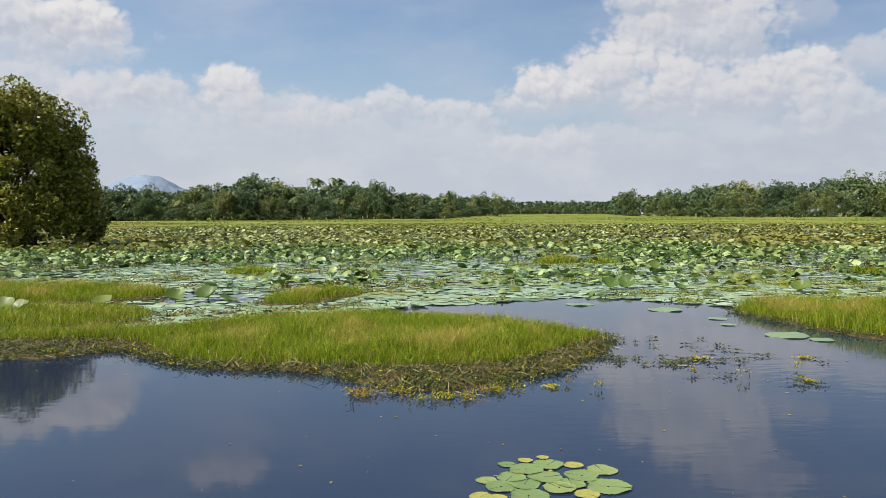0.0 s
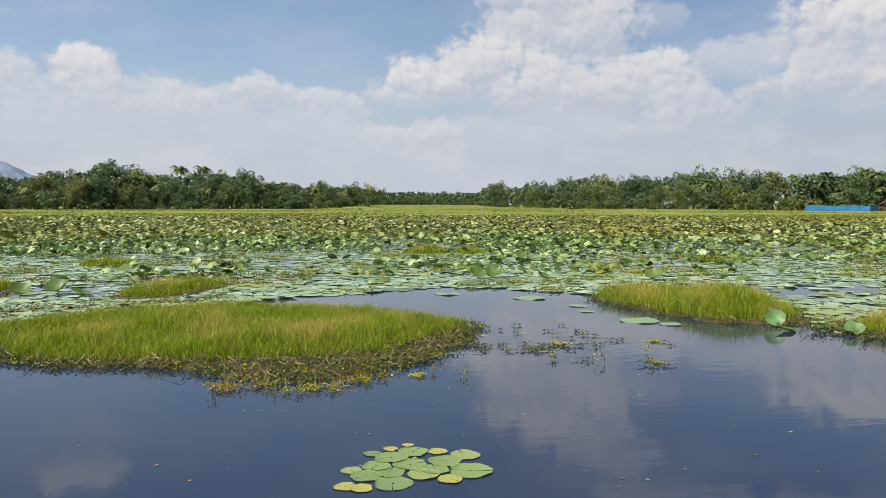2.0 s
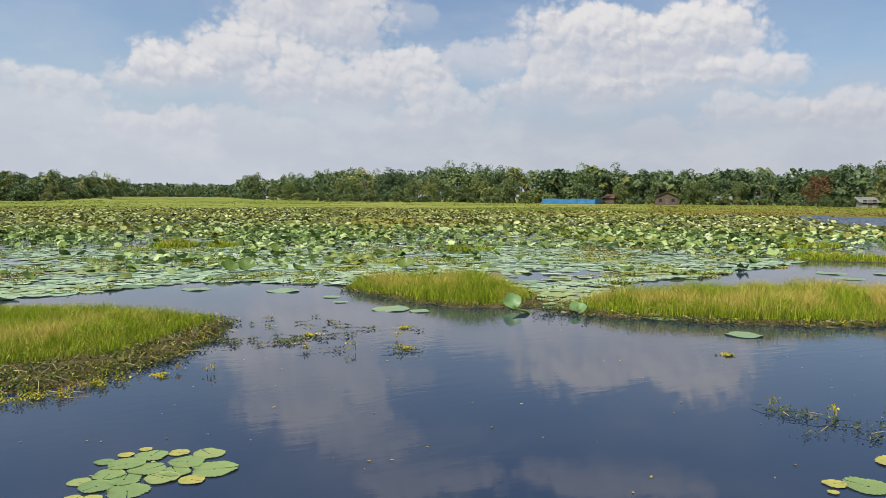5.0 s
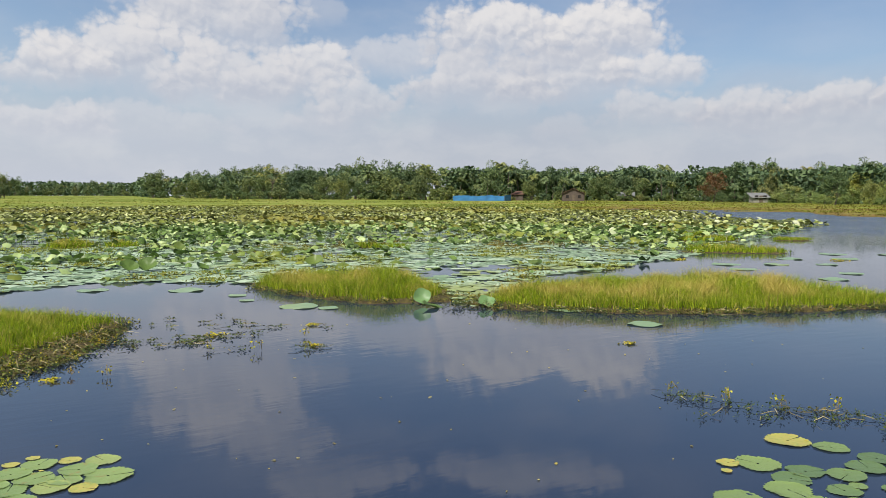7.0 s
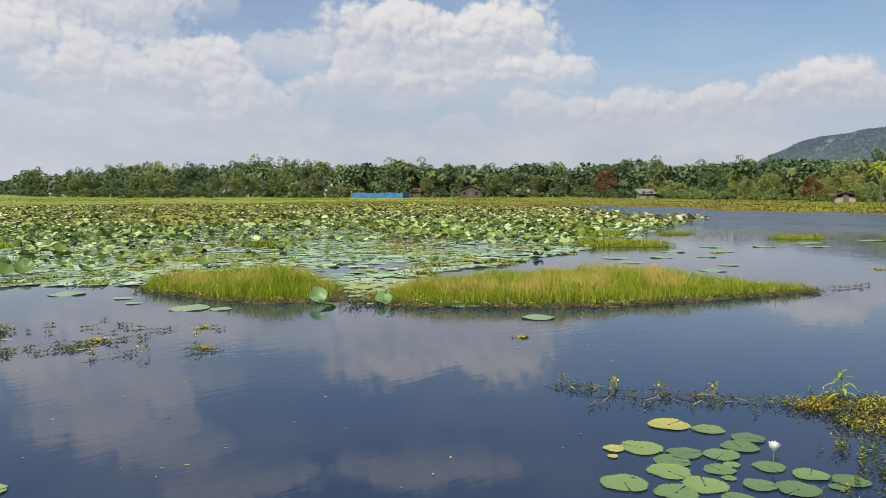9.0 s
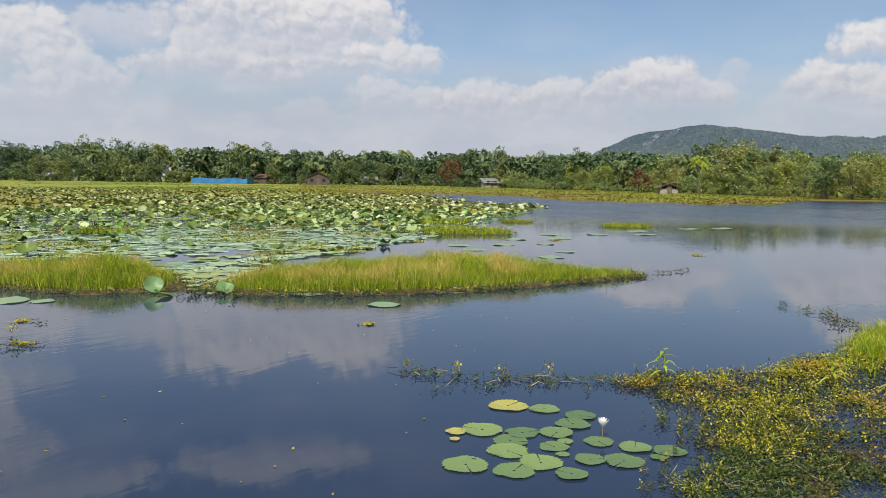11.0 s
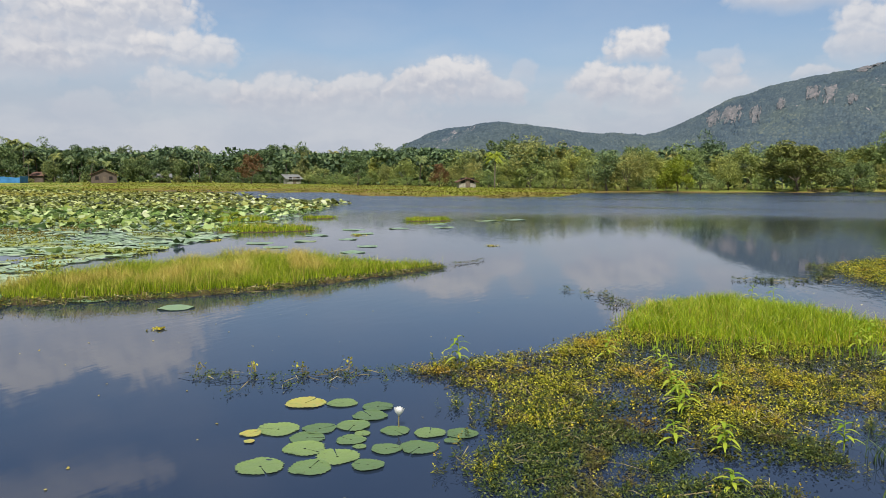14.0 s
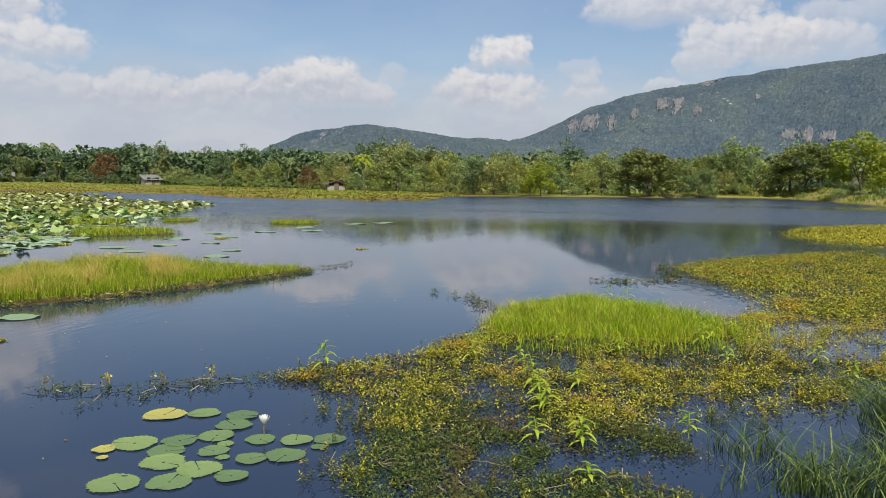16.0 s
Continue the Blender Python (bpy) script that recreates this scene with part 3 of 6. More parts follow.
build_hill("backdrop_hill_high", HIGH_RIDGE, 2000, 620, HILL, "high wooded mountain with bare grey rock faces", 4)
build_hill("backdrop_hill_far", [(-33, 0.6), (-26.5, 1.2), (-22.9, 2.2), (-21.7, 2.75), (-20.7, 2.95), (-19.8, 2.75), (-18.7, 2.05), (-17.2, 1.5), (-13, 1.0), (-5, 0.5)], 4200, 700, BLUE_HILL,
           "far blue mountain in the haze", 6)


# ---------------------------------------------------------------- trees
def crown_points(rng, count, clumps, half, mid, shell=0.55, clump_size=0.33):
    """Leaf places: clumps spread over an uneven ellipsoid, denser at their outsides."""
    d = rng.normal(size=(clumps, 3))
    d /= np.linalg.norm(d, axis=1)[:, None]
    d[:, 2] = np.where(d[:, 2] < -0.8, -d[:, 2], d[:, 2])
    c = d * rng.uniform(shell, 1.0, clumps)[:, None] * (1 + 0.12 * rng.normal(size=(clumps, 1)))
    which = rng.integers(0, clumps, count)
    e = rng.normal(size=(count, 3))
    e /= np.linalg.norm(e, axis=1)[:, None]
    p = c[which] + e * (clump_size * rng.uniform(0.4, 1.0, count) ** 0.5 * rng.uniform(0.6, 1.25, clumps)[which])[:, None]
    return np.asarray(mid) + p * np.asarray(half)


def limbs(rng, height, fork, spread, count, base):
    """A trunk that forks into limbs."""
    lean = rng.normal(0, 0.05, 2) * height
    top = np.array([lean[0], lean[1], fork * height])
    pieces = [tube([(0, 0, -0.15), (lean[0] * 0.3, lean[1] * 0.3, fork * height * 0.5), top], [base * 1.25, base * 0.9, base * 0.75], 7)]
    for i in range(count):
        a = 2 * np.pi * (i + rng.uniform(0, 0.6)) / count
        out = np.array([np.cos(a), np.sin(a), 0]) * spread * rng.uniform(0.45, 0.9)
        end = top + out + [0, 0, height * (0.92 - fork) * rng.uniform(0.5, 0.95)]
        knee = top + out * 0.4 + [0, 0, (end[2] - top[2]) * 0.5]
        pieces.append(tube([top - [0, 0, 0.1], knee, end], [base * 0.55, base * 0.35, base * 0.1], 5))
    return join(pieces)


def make_tree(name, seed, height, half, fork, leaves, size, mat, label, clumps=26, shell=0.55, flat=0.15, bark=BARK, category="tree", clump_size=0.33):
    rng = rng_for(seed)
    root = new(name)
    v, f = limbs(rng, height, fork, half[0] * 0.8, 6, height * 0.022)
    part("trunk", mesh_from(name + "_trunk", v, [f], bark, None, True), root)
    mid = (0, 0, height - half[2] * 1.12)
    v, f = leaf_tris(crown_points(rng, leaves, clumps, half, mid, shell, clump_size), size * rng.uniform(0.6, 1.3, leaves), rng, flat)
    v[:, 2] = np.maximum(v[:, 2], 0.03 * height)
    part("crown", mesh_from(name + "_crown", v, [f], mat), root)
    return tagged(root, label, category, "trees along the far shore")


def frond(rng, length, turn, rise, droop):
    """One feathered palm leaf: a rib and two rows of leaflets that hang."""
    steps = 10
    s = np.linspace(0, 1, steps)
    out = np.array([np.cos(turn), np.sin(turn), 0])
    side = np.array([-np.sin(turn), np.cos(turn), 0])
    rib = out[None] * (length * s * (1 - 0.25 * droop * s))[:, None] + np.array([0, 0, 1])[None] * (length * (rise * s - droop * s ** 2.2))[:, None]
    v, f = [], []
    for i in range(1, steps):
        w = length * 0.20 * np.sin(np.pi * min(s[i] * 0.92 + 0.1, 1)) ** 0.7 * rng.uniform(0.8, 1.15)
        for sgn in (-1, 1):
            a, b = rib[i - 1], rib[i]
            tip = side * sgn * w + out * length * 0.07 - np.array([0, 0, w * rng.uniform(0.45, 0.9)])
            k = len(v)
            v += [a, b, b + tip, a * 0.45 + b * 0.55 + tip * 0.95]
            f.append((k, k + 1, k + 2, k + 3))
    return np.array(v), np.array(f)


def make_palm(seed, height, length, label, mat=None, name="coconut_palm"):
    rng = rng_for(seed)
    root = new(name)
    bend = rng.normal(0, 0.07, 2) * height
    s = np.linspace(0, 1, 7)
    path = np.stack([bend[0] * s ** 2, bend[1] * s ** 2, height * s - 0.1], 1)
    v, f = tube(path, 0.17 - 0.07 * s, 6)
    part("trunk", mesh_from("palm_trunk", v, [f], BARK, None, True), root)
    pieces = []
    for i in range(22):
        rise = rng.uniform(-0.35, 1.0)
        v, f = frond(rng, length * rng.uniform(0.8, 1.1), i * 2.4 + rng.uniform(-0.3, 0.3), rise, 0.5 + 0.35 * rise + rng.uniform(0, 0.2))
        pieces.append((v + path[-1], f))
    v, f = join(pieces)
    part("crown", mesh_from("palm_crown", v, [f], mat or PALM), root)
    return tagged(root, label, "palm tree", "palms along the far shore")


def place(ob, az, r, scale=1.0, turn=0.0, sink=0.0, m=None):
    x, y = polar(az, r)
    z = float(ground_height(np.array(az), np.array(r))) - sink
    ob.scale = (scale, scale, scale)
    return copy_thing(ob, Matrix.Translation((float(x), float(y), z)) @ Matrix.Rotation(turn, 4, "Z"))


HEIGHT = [(-40, 9), (-22, 9.6), (-17.5, 9.8), (-14, 13.6), (-11, 11.4), (-7, 12.8), (-4, 9.6), (0.7, 7.6), (3.4, 7.5), (4, 10), (12, 9.5), (12.6, 9.2), (17, 10.4), (21, 12.3), (25, 13.2), (28, 13.3), (31, 14.2), (34, 12.2),
          (38, 12.8), (44, 10.6), (48, 12.4), (53, 11.3), (58, 10.3), (63, 9.0), (66, 9.0), (70, 8.4), (74, 9.2), (80, 6.6), (84, 8.2), (88, 7.0), (93, 6.4), (97, 7.4), (103, 7.0), (108, 6.6), (125, 6)]

BROAD = [make_tree("broadleaf_tree", 10 + i, 10, h, 0.22, 3600, 0.35, CROWN_SIDE_LIT, lab, c, 0.55, 0.1, clump_size=cs) for i, (h, c, cs, lab) in enumerate([
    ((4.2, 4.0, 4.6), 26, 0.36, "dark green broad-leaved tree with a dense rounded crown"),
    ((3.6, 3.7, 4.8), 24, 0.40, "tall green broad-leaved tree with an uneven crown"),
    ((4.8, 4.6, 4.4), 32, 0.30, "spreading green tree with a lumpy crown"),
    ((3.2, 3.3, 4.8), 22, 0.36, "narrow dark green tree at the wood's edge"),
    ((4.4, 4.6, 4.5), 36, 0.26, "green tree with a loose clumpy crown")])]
BROAD_FINE = [make_tree("broadleaf_tree", 60 + i, 10, h, 0.18, 6400, 0.29, CROWN, lab, c, 0.5, 0.3, clump_size=cs) for i, (h, c, cs, lab) in enumerate([
    ((4.8, 4.6, 4.9), 44, 0.30, "green broad-leaved tree with a dense clumpy crown"),
    ((4.2, 4.3, 5.0), 36, 0.32, "tall green tree with an uneven leafy crown"),
    ((5.4, 5.2, 4.7), 56, 0.26, "wide green tree with a lumpy crown")])]
BUSH_FINE = [make_tree("bush", 70 + i, 3.4, h, 0.15, 1900, 0.19, CROWN, "low leafy green bush by the water", 30, 0.55, 0.3, category="bush", clump_size=0.26) for i, h in enumerate([(2.4, 2.2, 1.8), (2.9, 2.4, 1.6)])]
BUSH = [make_tree("bush", 30 + i, 3.4, h, 0.15, 1200, 0.31, CROWN_SIDE_LIT, "low leafy green bush at the wood's edge", 18, 0.5, 0.1, category="bush") for i, h in enumerate([(2.4, 2.2, 1.8), (2.0, 2.3, 1.7), (2.9, 2.4, 1.6)])]
PALMS = [make_palm(40 + i, h, l, "tall coconut palm with a drooping feathery crown") for i, (h, l) in enumerate([(8.6, 3.2), (7.6, 3.4), (9.4, 3.0)])]
RAIN_TREE = make_tree("rain_tree", 51, 8, (7.6, 6.6, 3.5), 0.2, 17000, 0.27, RAIN, "dark umbrella-shaped rain tree at the water's edge", 60, 0.6, 0.4, clump_size=0.2)
RUSTY = make_tree("rusty_tree", 52, 9, (4.0, 4.0, 4.0), 0.25, 2400, 0.36, RUST, "reddish-brown tree with withered leaves", 24)
LIMY = make_tree("lime_tree", 53, 6, (3.2, 3.2, 2.8), 0.2, 5200, 0.22, LIME, "bright yellow-green bushy tree on the shore", 26)
SPARSE = make_tree("bare_tree", 54, 9, (3.6, 3.6, 2.6), 0.45, 380, 0.35, CROWN, "pale thin tree with a sparse flat crown", 14, 0.7, 0.4)
GOLD_PALM = make_palm(55, 7.0, 3.0, "coconut palm with a yellowing crown", LIME)
PROTOTYPES = BROAD + BROAD_FINE + BUSH_FINE + BUSH + PALMS + [RAIN_TREE, RUSTY, LIMY, SPARSE, GOLD_PALM]


CLEARINGS = [(89.0, 93.8), (99.8, 103.0), (103.8, 105.6), (82.8, 84.4)]


def plant_woods():
    rng = rng_for(77)
    for row, (gap, back, share) in enumerate([(1.05, 0, 0.62), (0.90, 14, 0.84), (0.95, 32, 1.0), (1.8, 55, 1.06)]):
        az = -33.0
        while az < 112:
            wood = float(along(WOOD, az))
            near = 150 / wood
            az += gap * rng.uniform(0.7, 1.3) * (0.55 + 0.75 * near) * (0.55 if az < 3 else 1.0)
            r = wood + (back + rng.uniform(-4, 5)) * (wood / 250)
            h = float(along(HEIGHT, az)) * 1.08 * share * rng.uniform(0.70, 1.20)
            if 3.2 < az < 12.4:
                h *= 0.9
            pick = rng.uniform()
            if row < 1 and any(a < az < b for a, b in CLEARINGS):
                continue
            palmy = 36 < az < 58 or -20 < az < 0 or 64 < az < 74
            if row == 0 and palmy and pick < 0.34:
                place(PALMS[rng.integers(0, 3)], az, r - 2, h * (1.12 if az > 0 else 0.98) / 10.4, rng.uniform(0, 6.28))
            elif row == 0 and pick < 0.5:
                b = BUSH_FINE[rng.integers(0, 2)] if az > 57 else BUSH[rng.integers(0, 3)]
                place(b, az, r - 3, h * 0.62 / 3.4, rng.uniform(0, 6.28))
            elif pick < (0.32 if row else 0.2) + (0.28 if 33 < az < 55 or -20 < az < 0 else 0):
                p = PALMS[rng.integers(0, 3)]
                place(p, az, r, h * 0.99 / 10.4, rng.uniform(0, 6.28))
            else:
                b = BROAD_FINE[rng.integers(0, 3)] if az > 60 and row < 2 else BROAD[rng.integers(0, 5)]
                place(b, az, r, h / 10, rng.uniform(0, 6.28))


def backing_wood():
    """The depth of the woods behind the first rows of trees."""
    rng = rng_for(78)
    count = 66000
    az = np.where(np.arange(count) < 16000, rng.uniform(-34, 13, count), rng.uniform(-36, 116, count))
    thick = np.arange(count) > count - 20000
    az = np.where(thick, rng.uniform(34, 68, count), az)
    wood = along(WOOD, az)
    r = wood * np.where(thick, rng.uniform(1.06, 1.16, count), rng.uniform(1.05, 1.32, count))
    x, y = polar(az, r)
    h = along(HEIGHT, az) * (0.82 + 0.12 * wave(x, y, 0.12, 21)) * rng.uniform(0.0, 1.0, count) ** 0.6
    z = ground_height(az, r) + h * (r / wood) ** 0.7
    low = (az > 2) & (az < 14) & (rng.uniform(0, 1, count) < 0.5)
    z = np.where(low, ground_height(az, r) + 0.35 * h, z)
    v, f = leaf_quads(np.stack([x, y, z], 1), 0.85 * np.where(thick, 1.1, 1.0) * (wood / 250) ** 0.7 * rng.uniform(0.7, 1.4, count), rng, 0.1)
    tagged(new("far_wood", mesh_from("far_wood", v, [f], CROWN_SIDE_LIT)), "dense dark green wood behind the shore trees", "wood", "", "stuff")


def plant_undergrowth():
    """Bushes in front of the trunks."""
    rng = rng_for(79)
    az = -33.0
    while az < 112:
        wood = float(along(WOOD, az))
        az += 0.8 * rng.uniform(0.4, 1.6) * (0.5 + 0.75 * 150 / wood)
        if 3.3 < az < 12.3 and rng.uniform() < 0.1:
            continue
        if any(a < az < b for a, b in CLEARINGS):
            place(BUSH_FINE[rng.integers(0, 2)], az, wood - rng.uniform(0, 3), rng.uniform(0.3, 0.6), rng.uniform(0, 6.28))
            continue
        place(BUSH_FINE[rng.integers(0, 2)] if az > 57 else BUSH[rng.integers(0, 3)], az, wood - rng.uniform(3, 8), rng.uniform(0.4, 1.0) * (0.75 if az > 60 else 1.0), rng.uniform(0, 6.28))


plant_woods()
plant_undergrowth()
backing_wood()


def rock_face(az0, el0, half_az, half_el, ridge, dist, depth, seed):
    """A bare cliff on the mountain, proud of its woods, with a ragged outline."""
    rng = rng_for(seed)
    levels = np.linspace(0.02, 0.97, 200)
    up = hill_point(np.full(200, az0), levels, crest_of(ridge, np.full(200, az0)), dist, depth, 0)
    seen = np.degrees(np.arctan2(up[:, 2] - 2, np.hypot(up[:, 0], up[:, 1])))
    s0, s1 = np.interp([el0 - half_el, el0 + half_el], seen, levels)
    na, ns = 44, 40
    az, lv = np.meshgrid(np.linspace(az0 - half_az, az0 + half_az, na), np.linspace(s0, s1, ns), indexing="ij")
    v = on_hill(HIGH_GRID, az, lv)
    lift = 2.0 + 1.2 * wave(az * 12, lv * 60, 0.8, seed)
    v = (v + np.stack([-v[..., 0] / dist * lift, -v[..., 1] / dist * lift, lift], -1)).reshape(-1, 3)
    i, j = np.meshgrid(np.arange(na - 1), np.arange(ns - 1), indexing="ij")
    u = ((i + 0.5) / (na - 1) * 2 - 1) ** 2 + ((j + 0.5) / (ns - 1) * 2 - 1) ** 2 + 0.45 * wave(i * 1.0, j * 0.7, 0.22, seed + 3) + 0.55 * wave(i * 1.0, j * 0.6, 0.6, seed + 4)
    a = (i * ns + j)[u < 0.7]
    f = np.stack([a, a + ns, a + ns + 1, a + 1], 1)
    used, inv = np.unique(f, return_inverse=True)
    tagged(new("rock_face", mesh_from("rock_face", v[used], [inv.reshape(-1, 4)], ROCK, None, True)), "bare grey and reddish cliff on the wooded mountain", "cliff", "cliffs on the mountain")


HIGH_GRID = hill_grid(HIGH_RIDGE, 2000, 620, 4)
ROCK = surface("cliff_rock", lambda k: k.ramp(k.noise(k.vec("MULTIPLY", spot_of(k), (1.0, 1.0, 0.3)), 0.09, 6.0, 0.72), (0.32, (0.080, 0.092, 0.100)), (0.5, (0.130, 0.130, 0.134)), (0.68, (0.23, 0.20, 0.195))), 0.9, 0.1,
               lambda k: (k.noise(spot_of(k), 0.12, 6.0, 0.7), 0.5, 4.0))
CLIFFS = [(91.95, 5.55, 0.5, 0.62), (93.0, 5.5, 0.45, 0.75), (94.3, 5.24, 0.35, 0.35), (95.13, 7.1, 0.95, 0.2), (87.0, 4.4, 0.75, 0.55), (88.5, 4.5, 0.4, 0.45), (85.8, 4.1, 0.5, 0.4), (90.1, 5.0, 0.3, 0.4),
          (101.4, 3.4, 0.45, 0.5), (102.6, 3.3, 0.6, 0.35), (100.3, 3.4, 0.6, 0.45), (98.2, 6.0, 0.2, 0.15)]
for i, (az0, el0, ha, he) in enumerate(CLIFFS):
    rock_face(az0, el0, ha, he, HIGH_RIDGE, 2000, 620, 400 + i * 7)


def hill_crowns(name, grid, count, size, seed, label):
    """The single tree crowns that roughen a hill, as low five-sided domes."""
    rng = rng_for(seed)
    az, s = rng.uniform(grid[0][0], min(grid[0][-1], 112), count), rng.uniform(0.12, 1.0, count)
    c = on_hill(grid, az, s)
    el = np.degrees(np.arctan2(c[:, 2] - 2, np.hypot(c[:, 0], c[:, 1])))
    bare = np.zeros(count, bool)
    for a0, e0, ha, he in CLIFFS:
        bare |= ((az - a0) / ha) ** 2 + ((el - e0) / he) ** 2 < rng.uniform(0.0, 0.5, count)
    c = c[~bare]
    k = len(c)
    r = size * rng.uniform(0.6, 1.35, k)
    turn = rng.uniform(0, 1.26, (k, 1)) + np.arange(5) * 1.2566
    wide = r[:, None] * rng.uniform(0.75, 1.2, (k, 5))
    out = c[:, :2] / np.linalg.norm(c[:, :2], axis=1)[:, None]
    up = on_hill(grid, az[~bare], np.minimum(s[~bare] + 0.02, 1.0)) - on_hill(grid, az[~bare], s[~bare] - 0.02)
    slope = (up[:, 2] / np.maximum(np.linalg.norm(up[:, :2], axis=1), 0.1)).clip(0, 1.5)[:, None]
    dx, dy = np.cos(turn) * wide, np.sin(turn) * wide
    ring = c[:, None] + np.stack([dx, dy, (dx * out[:, :1] + dy * out[:, 1:]) * slope - 0.6], -1)
    top = c + np.stack([rng.normal(0, 0.2, k) * r, rng.normal(0, 0.2, k) * r, r * rng.uniform(0.35, 0.7, k)], 1)
    v = np.concatenate([top[:, None], ring], 1).reshape(-1, 3)
    j = np.arange(5)
    f = (np.arange(k)[:, None, None] * 6 + np.stack([0 * j, 1 + j, 1 + (j + 1) % 5], 1)[None]).reshape(-1, 3)
    tagged(new(name, mesh_from(name, v, [f], HILL_WOOD)), label, "wood", "", "stuff")


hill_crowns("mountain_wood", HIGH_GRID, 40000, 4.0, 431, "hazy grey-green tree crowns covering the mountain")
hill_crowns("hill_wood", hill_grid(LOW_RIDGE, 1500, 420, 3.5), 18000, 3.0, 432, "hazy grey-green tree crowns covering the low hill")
# trees that stand out
for ob, az, r, s in [(RAIN_TREE, 91.4, 129, 0.92), (RAIN_TREE, 95.2, 150, 0.86), (RUSTY, 53.0, 226, 0.92), (RUSTY, 66.6, 150, 0.5), (LIMY, 83.7, 121, 0.82), (LIMY, 82.9, 120, 0.45), (LIMY, 104.7, 118, 1.3),
                     (SPARSE, 21.3, 288, 1.35), (SPARSE, 100.5, 146, 0.95), (RAIN_TREE, 101.4, 142, 1.0), (BROAD_FINE[0], 80.3, 122, 0.6), (BROAD_FINE[1], 97.2, 146, 0.95), (GOLD_PALM, 70.7, 138, 0.86), (BROAD[0], 78.8, 121, 0.62), (BROAD[2], 60.6, 178, 0.72), (BROAD[0], -13.8, 262, 1.32),
                     (BROAD[1], -6.8, 255, 1.12), (BUSH[0], 19.0, 262, 1.1), (BUSH[2], 21.9, 258, 1.25), (BUSH[1], 24.6, 262, 0.8), (BUSH[0], -1.5, 243, 0.7), (SPARSE, 4.1, 480, 1.5), (BUSH[1], 33.3, 245, 1.2)]:
    place(ob, az, r, s, az)
rng = rng_for(87)
for i in range(26):
    az = rng.uniform(97, 110)
    r = float(along(SHORE, az)) + 3 + rng.uniform(0, 1) * float(along(WOOD, az) - along(SHORE, az) - 3)
    place(BUSH_FINE[i % 2], az, r, rng.uniform(0.2, 0.55), i)
for ob in PROTOTYPES:
    for o in (*ob.children_recursive, ob):
        bpy.data.objects.remove(o)


def meadow_grass():
    """Tussocks that roughen the meadow."""
    rng = rng_for(83)
    count = 30000
    az = rng.uniform(-34, 46, count)
    shore = along(SHORE, az)
    r = shore + 1 + rng.uniform(0, 1, count) ** 1.5 * (along(WOOD, az) - shore)
    x, y = polar(az, r)
    ok = wave(x, y, 0.06, 61) + 0.6 * wave(x, y, 0.3, 62) > -0.1
    x, y, az, r = x[ok], y[ok], az[ok], r[ok]
    z = ground_height(az, r)
    v, q, t = blades(np.stack([x, y, z - 0.02], 1), rng.uniform(0.06, 0.24, len(x)), 0.18, 0.6, rng, 2)
    tagged(new("meadow_grass", mesh_from("meadow_grass", v, [q, t], TUSSOCK)), "rough green and straw-coloured meadow tussocks", "grass", "", "stuff")


def marsh_plants():
    """Low brown and yellow plants on the wet flats to the east."""
    rng = rng_for(84)
    count = 40000
    az = rng.uniform(42, 78, count)
    shore = along(SHORE, az)
    r = shore - 4 + rng.uniform(0, 1, count) * (along(WOOD, az) - shore)
    z = ground_height(az, r)
    x, y = polar(az, r)
    ok = (z > 0.0) & (wave(x, y, 0.25, 64) > -0.5)
    x, y, z = x[ok], y[ok], np.maximum(z[ok], 0.0)
    v, f = leaf_quads(np.stack([x, y, z + rng.uniform(0.02, 0.14, len(x))], 1), 0.19 * rng.uniform(0.5, 1.3, len(x)), rng, 0.3, 1.4)
    tagged(new("marsh_plants", mesh_from("marsh_plants", v, [f], MARSH)), "low brown and yellow-green marsh plants on wet ground", "marsh plants", "", "stuff")


def bank_grass():
    """Rough grass on the eastern bank."""
    rng = rng_for(88)
    count = 15000
    az = rng.uniform(92, 113, count)
    shore = along(SHORE, az)
    r = shore + 1.5 + rng.uniform(0, 1, count) * (along(WOOD, az) + 4 - shore)
    x, y = polar(az, r)
    v, q, t = blades(np.stack([x, y, ground_height(az, r) - 0.02], 1), rng.uniform(0.08, 0.34, count) * (1 + 0.6 * wave(x, y, 0.4, 66)), 0.07, 0.6, rng, 2)
    tagged(new("bank_grass", mesh_from("bank_grass", v, [q, t], BANK)), "rough tan and green grass on the lake's bank", "grass", "", "stuff")


meadow_grass()
bank_grass()
marsh_plants()


